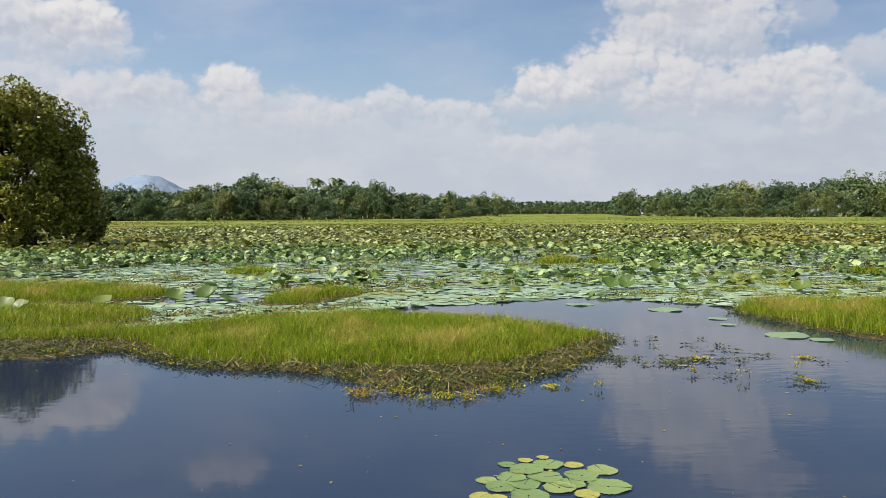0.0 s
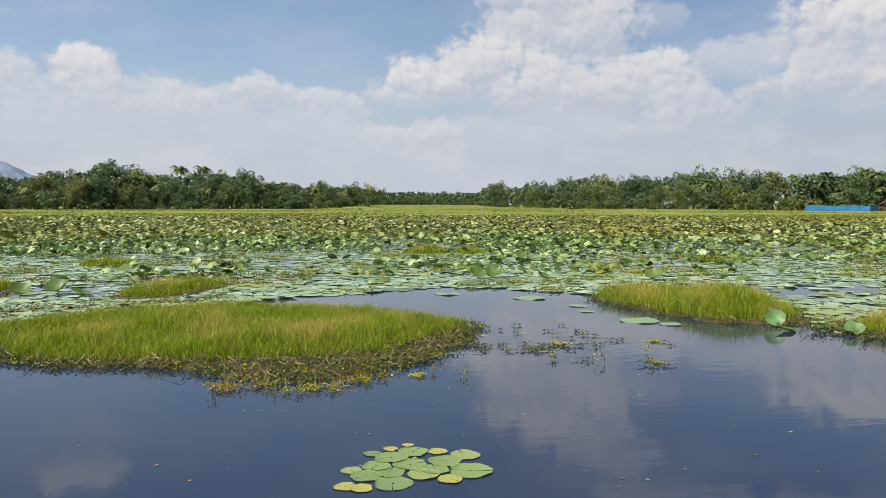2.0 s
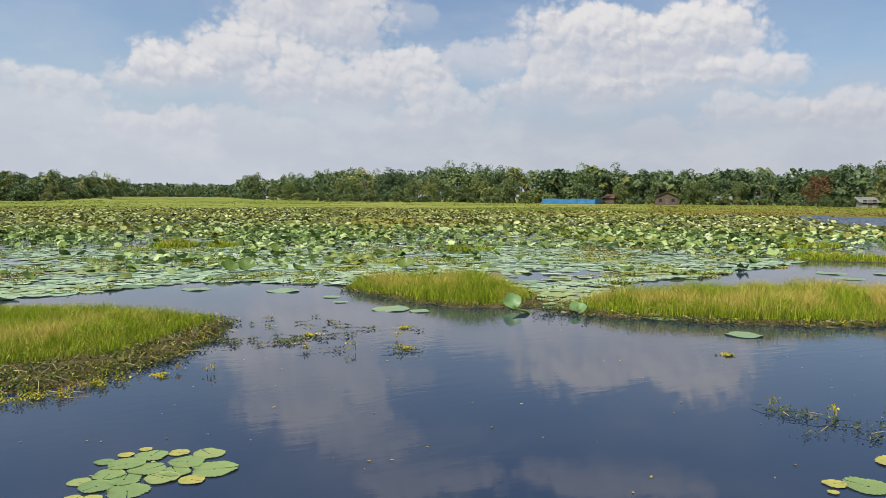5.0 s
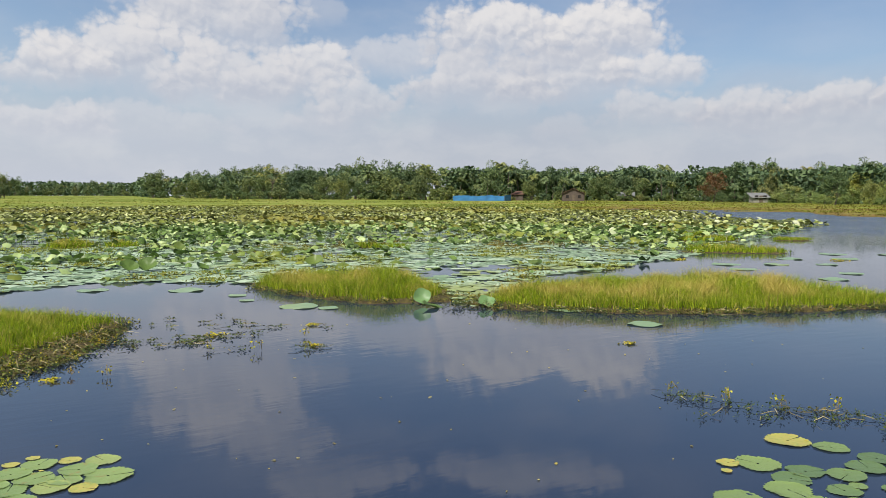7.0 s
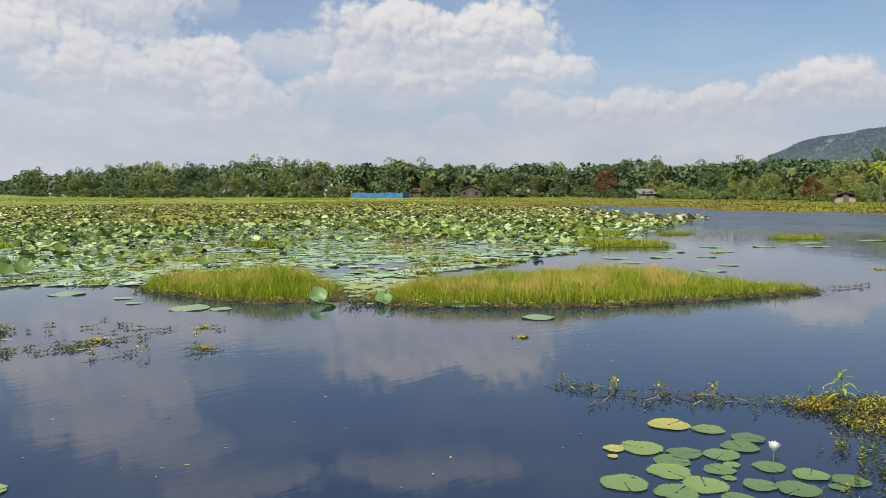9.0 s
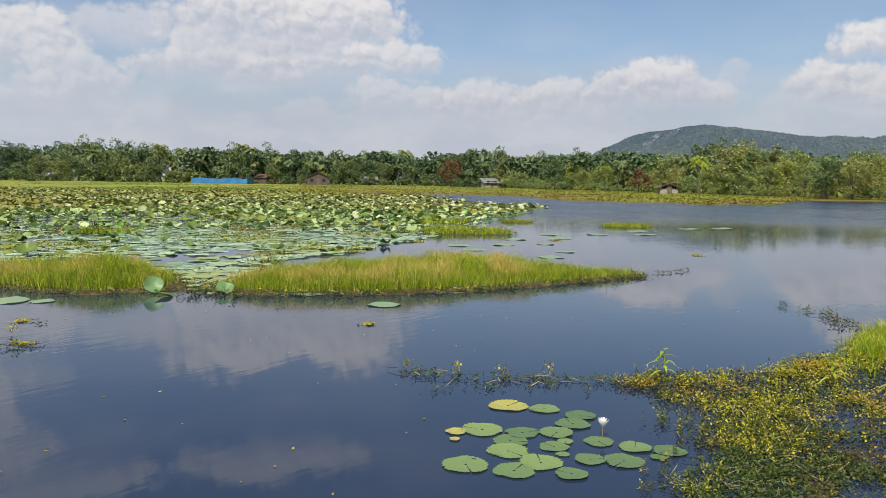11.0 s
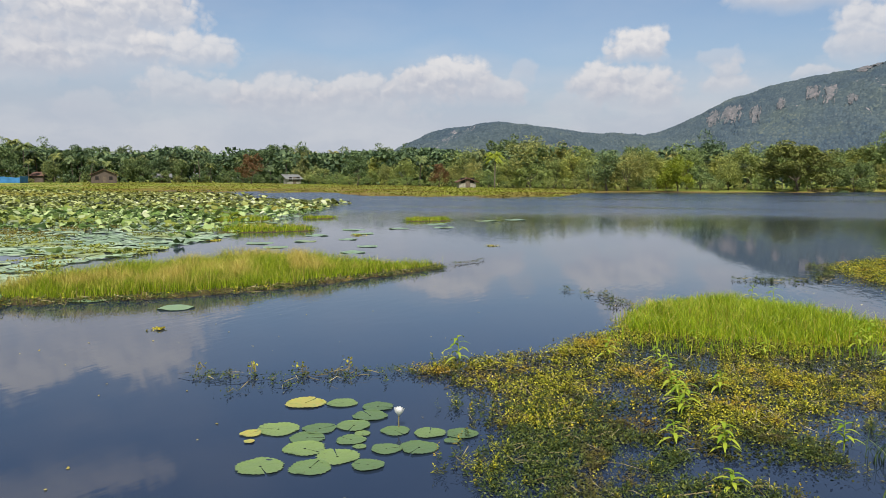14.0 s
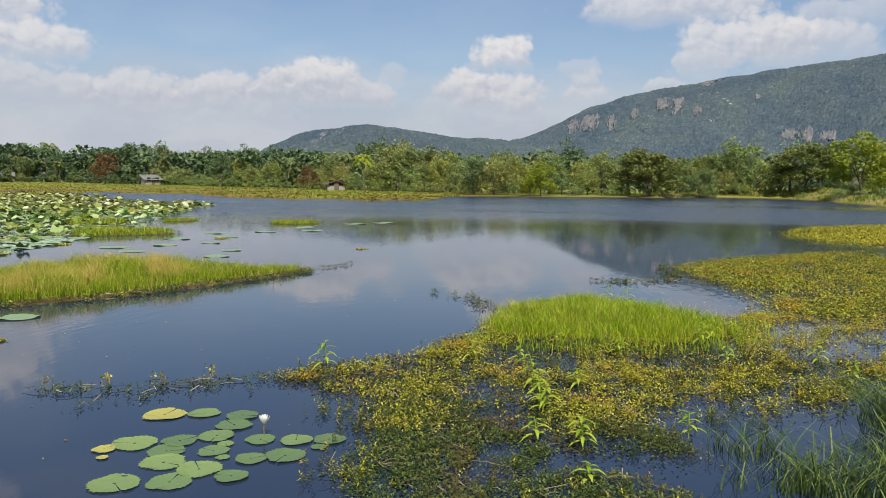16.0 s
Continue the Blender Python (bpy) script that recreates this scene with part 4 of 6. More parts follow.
def near_tree():
    """The great dense tree that stands in the water."""
    rng = rng_for(5)
    x, y = polar(-28.6, 53.0)
    root = new("waterside_tree")
    root.location = (x, y, -0.05)
    pieces = [limbs(rng, 10, 0.12, 4.5, 9, 0.30)]
    for i in range(14):
        a = rng.uniform(0, 6.28)
        d = rng.uniform(0.3, 1.1)
        pieces.append(tube([(np.cos(a) * d, np.sin(a) * d, -0.3), (np.cos(a) * d * 0.9, np.sin(a) * d * 0.9, 1.2), (np.cos(a) * d * 1.6, np.sin(a) * d * 1.6, 3.2)], [0.10, 0.08, 0.04], 5))
    v, f = join(pieces)
    part("trunk", mesh_from("near_trunk", v, [f], BARK, None, True), root, "many dark stems close together")
    count = 75000
    clump = 260
    up = rng.normal(size=(clump, 3))
    up[:, 2] = np.abs(up[:, 2]) * 1.1
    up /= np.linalg.norm(up, axis=1)[:, None]
    up /= ((np.hypot(up[:, 0], up[:, 1]) ** 2.7 + up[:, 2] ** 2.7) ** (1 / 2.7))[:, None]
    up *= rng.uniform(0.74, 1.0, clump)[:, None] * (1 + 0.05 * rng.normal(size=(clump, 1)))
    which = rng.integers(0, clump, count)
    ball = rng.normal(size=(count, 3))
    ball /= np.linalg.norm(ball, axis=1)[:, None]
    p = up[which] * [4.15, 4.15, 8.6] + [0, 0, 0.9] + ball * (rng.uniform(0.3, 1.0, count) ** 0.5 * rng.uniform(0.6, 1.15, clump)[which])[:, None]
    p[:, 2] = np.where(p[:, 2] < 0.45, rng.uniform(0.45, 2.2, count), p[:, 2])
    v, f = leaf_quads(p, 0.14 * rng.uniform(0.6, 1.3, count), rng, 0.1, 1.9)
    part("crown", mesh_from("near_crown", v, [f], NEAR_CROWN), root, "dense dark olive leaves")
    tagged(root, "large dense dark olive tree rooted at the pond's edge", "tree")


near_tree()


# ---------------------------------------------------------------- grass islets
def mat_mesh(name, poly, lift, mat, rng, step=0.12):
    """A low, ragged raft of roots and mud with a thick edge."""
    poly = smooth_outline(poly, 2)
    lo, hi = poly.min(0) - 0.4, poly.max(0) + 0.4
    gx, gy = np.arange(lo[0], hi[0], step), np.arange(lo[1], hi[1], step)
    X, Y = np.meshgrid(gx, gy)
    pts = np.stack([X.ravel(), Y.ravel()], 1)
    jit = pts + 0.12 * np.stack([wave(pts[:, 0], pts[:, 1], 3.0, 31), wave(pts[:, 0], pts[:, 1], 3.3, 32)], 1)
    keep = inside(poly, jit)
    ins = keep.reshape(X.shape)
    core = ins.copy()
    core[1:-1, 1:-1] = ins[1:-1, 1:-1] & ins[:-2, 1:-1] & ins[2:, 1:-1] & ins[1:-1, :-2] & ins[1:-1, 2:]
    Z = np.where(core, lift * (0.75 + 0.5 * wave(X, Y, 4.0, 33)), -0.02) + 0.012
    v = np.stack([X, Y, Z], -1).reshape(-1, 3)
    w = X.shape[1]
    i, j = np.nonzero(ins[:-1, :-1] | ins[1:, :-1] | ins[:-1, 1:] | ins[1:, 1:])
    a = i * w + j
    f = np.stack([a, a + 1, a + 1 + w, a + w], 1)
    v[~ins.ravel(), 2] = -0.05
    used, inv = np.unique(f, return_inverse=True)
    return mesh_from(name, v[used], [inv.reshape(-1, 4)], mat, None, True)


def weed_clumps(rng, spots, leaves, leaf, spread, height):
    """Small bushy water weeds: leaves round each spot."""
    c = np.repeat(spots, leaves, 0)
    p = np.concatenate([c + rng.normal(0, spread, c.shape), (0.02 + height * rng.uniform(0, 1, len(c)) ** 1.5)[:, None]], 1)
    return leaf_quads(p, leaf * rng.uniform(0.6, 1.4, len(p)), rng, 0.25, 1.5)


def shoots(rng, spots, height, leaf, leaves):
    """Upright leafy shoots of a creeping weed: whorls of narrow leaves round bent stalks."""
    k = len(spots)
    h = height * rng.uniform(0.45, 1.25, k)
    lean = rng.normal(0, 0.35, (k, 2)) * h[:, None]
    f = np.tile((np.arange(leaves) + 0.6) / leaves, (k, 1))
    turn = np.arange(leaves)[None] * 2.4 + rng.uniform(0, 6.28, (k, 1)) + rng.normal(0, 0.3, (k, leaves))
    rise = 0.15 + 0.75 * f + rng.normal(0, 0.25, (k, leaves))
    root = np.stack([spots[:, :1] + lean[:, :1] * f ** 1.5, spots[:, 1:] + lean[:, 1:] * f ** 1.5, 0.008 + h[:, None] * f], -1)
    out = np.stack([np.cos(turn) * np.cos(rise), np.sin(turn) * np.cos(rise), np.sin(rise)], -1)
    side = np.stack([-np.sin(turn), np.cos(turn), 0 * turn], -1)
    le = leaf * rng.uniform(0.6, 1.35, (k, leaves, 1)) * (1.15 - 0.45 * f[..., None])
    mid = root + out * le * 0.55
    v = np.stack([root, mid + side * le * 0.21, root + out * le - [0, 0, 1] * le * 0.12, mid - side * le * 0.21], 2).reshape(-1, 3)
    q = np.arange(len(v)).reshape(-1, 4)
    w = 0.0022
    foot = np.concatenate([spots, np.full((k, 1), -0.01)], 1)
    tip = np.stack([spots[:, 0] + lean[:, 0], spots[:, 1] + lean[:, 1], h], 1)
    sx = np.broadcast_to([w, w * 0.5, 0.0], tip.shape)
    stalk = np.stack([foot - sx, foot + sx, tip + sx * 0.5, tip - sx * 0.5], 1).reshape(-1, 3)
    return np.concatenate([v, stalk]), np.concatenate([q, len(v) + np.arange(4 * k).reshape(-1, 4)])


def stems(rng, spots, length, thick, lift):
    """Loose dry stems that lie or stand a little, as thin strips."""
    k = len(spots)
    a = rng.uniform(0, 6.28, k)
    le = length * rng.uniform(0.4, 1.2, k)
    p0 = np.concatenate([spots, np.full((k, 1), 0.02)], 1)
    up = lift * rng.uniform(0.1, 1, k)
    p1 = p0 + np.stack([np.cos(a) * le * 0.5, np.sin(a) * le * 0.5, up], 1)
    p2 = p0 + np.stack([np.cos(a + 0.3) * le, np.sin(a + 0.3) * le, up * rng.uniform(0, 0.9, k)], 1)
    s = np.stack([-np.sin(a) * thick, np.cos(a) * thick, 0 * a + thick * 0.7], 1)
    v = np.stack([p0 - s, p0 + s, p1 - s, p1 + s, p2 - s * 0.5, p2 + s * 0.5], 1).reshape(-1, 3)
    b = np.arange(k)[:, None] * 6
    return v, np.concatenate([b + [[0, 1, 3, 2]], b + [[2, 3, 5, 4]]])


def islet(seed, grass, mud, density, tall, label, width=0.0032, fresh=False, fringe=28):
    rng = rng_for(seed)
    root = new("grass_islet")
    part("mud_mat", mat_mesh("mud_mat", mud, 0.035, MUD, rng, 0.12 if density > 500 else 0.25), root, "dark brown raft of roots and mud")
    pts = scatter(grass, density, rng)
    g = smooth_outline(grass)
    # lower towards the rim
    d = np.min(np.linalg.norm(pts[:, None, :] - g[None, ::2, :], axis=2), 1) if len(pts) * len(g) < 4e7 else np.full(len(pts), 1.0)
    h = tall * (0.56 + 0.50 * np.clip(d / 0.9, 0, 1)) * (0.9 + 0.36 * wave(pts[:, 0], pts[:, 1], 1.6, seed) + 0.12 * wave(pts[:, 0], pts[:, 1], 4.5, seed + 2)) * rng.uniform(0.5, 1.3, len(pts))
    thin = 0.5 + 0.5 * wave(pts[:, 0], pts[:, 1], 2.2, seed + 1) + np.clip(d / 0.5, 0, 1)
    keep = rng.uniform(0, 0.9, len(pts)) < thin
    pts, h = pts[keep], h[keep]
    feet = np.concatenate([pts, np.full((len(pts), 1), 0.02)], 1)
    v, q, t = blades(feet, h, width, 0.75, rng)
    dry = rng.uniform(0, 1, len(pts)) < 0.10 + 0.26 * np.clip(wave(pts[:, 0], pts[:, 1], 0.9, seed + 5), 0, 1)
    v3, q3, t3 = blades(feet[dry] + [0.01, 0.0, 0.0], h[dry] * 1.02, width * 0.9, 1.0, rng)
    tagged(part("dry_grass", mesh_from("islet_dry_grass", v3, [q3, t3], STRAW), root, "straw-coloured dead blades"), "", "", "", "stuff")
    tagged(part("grass", mesh_from("islet_grass", v, [q, t], GRASS_FRESH if fresh else GRASS), root), "", "", "", "stuff")
    if fresh:
        # blades that thin out into the weeds in front
        loose = scatter([(9.1, 1.6), (8.9, 0.4), (9.3, -1.0), (10.6, -2.4), (12.0, -1.6), (12.9, 0.6), (10.2, 0.4), (10.1, 1.5)], 200, rng)
        v4, q4, t4 = blades(np.concatenate([loose, np.full((len(loose), 1), 0.02)], 1), tall * rng.uniform(0.25, 0.75, len(loose)), width, 0.8, rng)
        tagged(part("loose_grass", mesh_from("loose_grass", v4, [q4, t4], GRASS_FRESH), root, "single blades among the weeds"), "", "", "", "stuff")
    rim = scatter(mud, fringe, rng)
    rim = rim[~inside(g, rim)]
    v0, f0 = join([weed_clumps(rng, rim[::6] + 0.03, 14, 0.020, 0.06, 0.05), shoots(rng, rim[::5], 0.075, 0.036, 10)])
    tagged(part("creeping_weed", mesh_from("islet_green_weeds", v0, [f0], WEED), root, "yellow-green creeping weeds"), "", "", "", "stuff")
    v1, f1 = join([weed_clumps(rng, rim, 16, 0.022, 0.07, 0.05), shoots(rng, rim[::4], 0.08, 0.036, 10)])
    tagged(part("weed_fringe", mesh_from("islet_weeds", v1, [f1], WEED_DARK_SHADED), root, "small brown and yellow-green water weeds"), "", "", "", "stuff")
    sp = scatter(mud, fringe * 0.35, rng)
    v2, f2 = stems(rng, sp, 0.30, 0.004, 0.12)
    tagged(part("stem_litter", mesh_from("islet_stems", v2, [f2], DRY_STEM), root), "", "", "", "stuff")
    return tagged(root, label, "grass islet", "grass islets in the pond")


ISLET_A = [(-7.4, 12.2), (-6.0, 12.3), (-5.2, 12.2), (-4.5, 11.8), (-3.8, 10.6), (-2.9, 10.2), (-1.35, 10.0), (-0.6, 9.95), (0.85, 10.1), (1.4, 10.8), (1.95, 11.7), (2.65, 12.2), (2.3, 12.7), (1.8, 12.8), (1.3, 13.9), (0.2, 14.5),
           (-0.9, 14.9), (-1.9, 14.9), (-2.9, 14.6), (-3.8, 14.2), (-4.6, 13.2), (-5.4, 13.0), (-7.6, 13.2)]
MUD_A = [(-7.4, 11.6), (-6.1, 10.6), (-5.5, 10.7), (-5.1, 11.0), (-4.9, 11.4), (-4.1, 10.6), (-3.3, 10.0), (-2.4, 9.85), (-1.6, 9.6), (-0.94, 9.0), (-0.5, 8.6), (0.0, 8.6), (0.5, 8.85), (1.1, 9.25), (1.7, 9.9), (2.3, 11.2),
         (2.85, 12.1), (2.5, 12.8), (1.4, 14.0), (0.2, 14.6), (-1.9, 15.0), (-3.8, 14.4), (-5.4, 13.2), (-7.6, 13.3)]
islet(101, ISLET_A, MUD_A, 1900, 0.31, "islet of green and straw-coloured grass on a muddy raft", 0.0036, fringe=130)
islet(102, [(-13, 17.2), (-10, 17.4), (-8.7, 17.4), (-7.6, 17.9), (-6.8, 19.0), (-7.1, 20.2), (-8.8, 20.9), (-10.4, 21.0), (-13.5, 21.0)],
      [(-13.4, 16.8), (-10, 17.1), (-8.6, 17.1), (-7.3, 17.8), (-6.5, 19.0), (-7, 20.6), (-10.4, 21.3), (-13.8, 21.2)], 900, 0.36, "grass islet with tawny tips among lotus leaves", 0.005)
islet(103, [(-9.5, 13.4), (-7.4, 13.4), (-6.2, 13.6), (-5.6, 14.6), (-6.2, 16.4), (-8.0, 16.6), (-10, 16.4)], [(-9.7, 13.1), (-7.4, 13.1), (-6.0, 13.3), (-5.4, 14.6), (-6.2, 16.6), (-8.0, 16.9), (-10.4, 16.6)],
      700, 0.26, "patch of short green grass and weeds on mud", 0.005)
islet(104, [(-4.0, 17.1), (-3.0, 17.2), (-2.7, 18.2), (-2.0, 19.4), (-2.3, 20.3), (-3.2, 20.2), (-3.9, 19.2), (-4.2, 18.0)], [(-4.2, 16.8), (-2.9, 16.9), (-2.4, 18.0), (-1.7, 19.4), (-2.2, 20.6), (-3.2, 20.5), (-4.4, 18.0)],
      900, 0.32, "small grass islet with yellow-green blades", 0.005)
islet(105, [(5.9, 15.7), (6.2, 14.5), (6.55, 13.1), (6.9, 12.4), (7.5, 12.2), (8.3, 12.1), (8.7, 12.9), (9.0, 13.9), (9.2, 15.2), (8.0, 16.2), (6.6, 16.4)],
      [(5.7, 15.8), (6.0, 14.4), (6.4, 12.9), (6.8, 12.1), (7.5, 11.8), (8.5, 11.5), (8.9, 12.5), (9.3, 14.0), (9.4, 15.4), (8.0, 16.5), (6.5, 16.7)], 1500, 0.50, "tall tawny grass islet with a tan crest", 0.004, fringe=60)
islet(106, [(8.4, 10.9), (8.9, 10.1), (9.8, 9.2), (11.2, 8.1), (12.4, 7.7), (13.4, 7.3), (14.4, 6.9), (15.7, 6.45), (15.8, 6.8), (15.0, 7.5), (14.9, 8.8), (15.1, 10.0), (14.5, 10.9), (12.3, 11.6), (10.7, 11.7), (9.2, 11.5)],
      [(8.1, 11.2), (8.3, 10.5), (8.85, 9.85), (9.7, 8.95), (11.15, 7.8), (12.4, 7.4), (13.4, 7.0), (14.4, 6.6), (15.7, 6.2), (16.1, 6.6), (15.2, 7.7), (15.2, 10.1), (14.5, 11.2), (12.3, 11.9), (10.7, 12.0), (9.0, 11.8)],
      1500, 0.45, "long islet of bright green and straw-coloured grass", 0.004, fringe=80)


def tuft(seed, x0, y0, x1, y1, deep, tall, label):
    """A small far islet along a line, deep metres wide."""
    a, b = np.array([x0, y0]), np.array([x1, y1])
    m = (a + b) / 2
    out = m / np.linalg.norm(m) * deep
    poly = [a, a * 0.7 + b * 0.3 - out * 0.15, b * 0.7 + a * 0.3 - out * 0.15, b, b + out * 0.6, m + out, a + out * 0.7]
    g = [tuple(p) for p in poly]
    wide = [tuple(m + out * 0.4 + (p - m - out * 0.4) * 1.12) for p in poly]
    islet(seed, g, wide, 330, tall, label, 0.011, False, 10)


for i, (x0, y0, x1, y1, deep, tall) in enumerate([(-7.3, 26.0, -5.7, 26.3, 1.6, 0.34), (3.8, 31.2, 5.6, 31.2, 1.7, 0.40), (5.7, 31.0, 7.0, 31.0, 1.7, 0.42), (13.3, 25.7, 14.5, 24.9, 1.2, 0.35), (22.2, 17.7, 24.6, 15.3, 1.8, 0.36),
                                                 (30.6, 26.1, 32.2, 24.5, 2.4, 0.3), (31.5, 20.4, 32.6, 19.2, 1.6, 0.24), (31.7, 15.1, 33.1, 13.4, 1.8, 0.24), (27.0, 22.5, 29.5, 20.8, 2.0, 0.32), (14.6, 25.2, 15.4, 24.8, 1.0, 0.3)]):
    tuft(120 + i, x0, y0, x1, y1, deep, tall, "small tawny grass tuft standing in the lotus field")
BLOCKED = [smooth_outline(p, 1) for p in (ISLET_A, MUD_A)]


# ---------------------------------------------------------------- lotus
FIELD_NEAR = [(-45, 14), (-25, 14.5), (-16, 15.5), (-8, 16.0), (0, 17.0), (14, 17.6), (21, 17.0), (29, 16.8), (34, 15.6), (37, 13.8), (40, 17.5), (43, 19.5), (47, 22), (52, 26.5), (55.5, 35), (57.5, 43), (60, 57), (62, 66), (64, 140)]


def disc(sides):
    """A round leaf as one ring round a navel."""
    a = np.linspace(0, 2 * np.pi, sides, endpoint=False)
    v = np.concatenate([[[0, 0, 0]], np.stack([np.cos(a), np.sin(a), 0 * a], 1)])
    i = np.arange(sides)
    return v, np.zeros((0, 4), int), np.stack([0 * i, 1 + i, 1 + (i + 1) % sides], 1)


def dish(sides):
    """A round leaf as two rings round a navel, one unit in radius."""
    a = np.linspace(0, 2 * np.pi, sides, endpoint=False)
    v = np.concatenate([[[0, 0, 0]], np.stack([0.55 * np.cos(a), 0.55 * np.sin(a), 0 * a], 1), np.stack([np.cos(a), np.sin(a), 0 * a], 1)])
    i = np.arange(sides)
    tri = np.stack([0 * i, 1 + i, 1 + (i + 1) % sides], 1)
    quad = np.stack([1 + i, 1 + sides + i, 1 + sides + (i + 1) % sides, 1 + (i + 1) % sides], 1)
    return v, quad, tri


def leaves_mesh(name, rng, pos, radius, cup, tilt, ruffle, sides, mat, stalk=True, plain=False):
    """Many lotus leaves: cup lifts the rim, tilt leans them, ruffle waves the rim; raised ones have stalks."""
    v, quad, tri = disc(sides) if plain or sides < 8 else dish(sides)
    k = len(pos)
    ang = np.arctan2(v[:, 1], v[:, 0])
    rr = np.hypot(v[:, 0], v[:, 1])
    ph = rng.uniform(0, 6.28, (k, 1))
    z = cup[:, None] * rr[None] ** 2 + ruffle[:, None] * rr[None] ** 2 * (np.sin(3 * ang[None] + ph) + 0.6 * np.sin(5 * ang[None] + 2 * ph))
    scale = 1 + 0.05 * np.sin(4 * ang[None] + ph * 3)
    P = np.stack([v[None, :, 0] * scale, v[None, :, 1] * scale, z], -1) * radius[:, None, None]
    t1, t2 = tilt * np.cos(ph[:, 0] * 7), tilt * np.sin(ph[:, 0] * 7)
    up = np.stack([t1, t2, np.ones(k)], 1)
    up /= np.linalg.norm(up, axis=1)[:, None]
    ax = np.cross(np.broadcast_to([0.0, 1.0, 0.0], up.shape), up)
    ax /= np.linalg.norm(ax, axis=1)[:, None]
    ay = np.cross(up, ax)
    P = P[..., :1] * ax[:, None] + P[..., 1:2] * ay[:, None] + P[..., 2:] * up[:, None] + pos[:, None]
    nv = P.shape[1]
    base = np.arange(k)[:, None, None] * nv
    V = P.reshape(-1, 3)
    Q = (base + quad[None]).reshape(-1, 4)
    T = (base + tri[None]).reshape(-1, 3)
    if stalk:
        w = 0.012 + 0 * radius
        b = len(V)
        foot = pos * [1, 1, 0] + rng.normal(0, 0.05, (k, 3)) * [1, 1, 0]
        sx = np.stack([w, 0 * w, 0 * w], 1)
        sy = np.stack([0 * w, w, 0 * w], 1)
        V = np.concatenate([V, np.stack([foot - sx, foot + sx, pos + sx * 0.6, pos - sx * 0.6, foot - sy, foot + sy, pos + sy * 0.6, pos - sy * 0.6], 1).reshape(-1, 3)])
        Q = np.concatenate([Q, b + np.arange(k * 8).reshape(-1, 4)])
    return mesh_from(name, V, [Q, T], mat, None, True)


def field_points(rng, count, r0, r1, az0=-42, az1=64, power=0.5):
    az = rng.uniform(az0, az1, count)
    r = (r0 ** 2 + (r1 ** 2 - r0 ** 2) * rng.uniform(0, 1, count) ** (power * 2)) ** 0.5
    x, y = polar(az, r)
    edge = along(FIELD_NEAR, az) + 1.0 * wave(x, y, 0.5, 41)
    ok = (r > edge) & (r < along(SHORE, az) + 2)
    pts = np.stack([x, y], 1)
    for b in BLOCKED:
        ok &= ~inside(b, pts)
    return pts[ok]


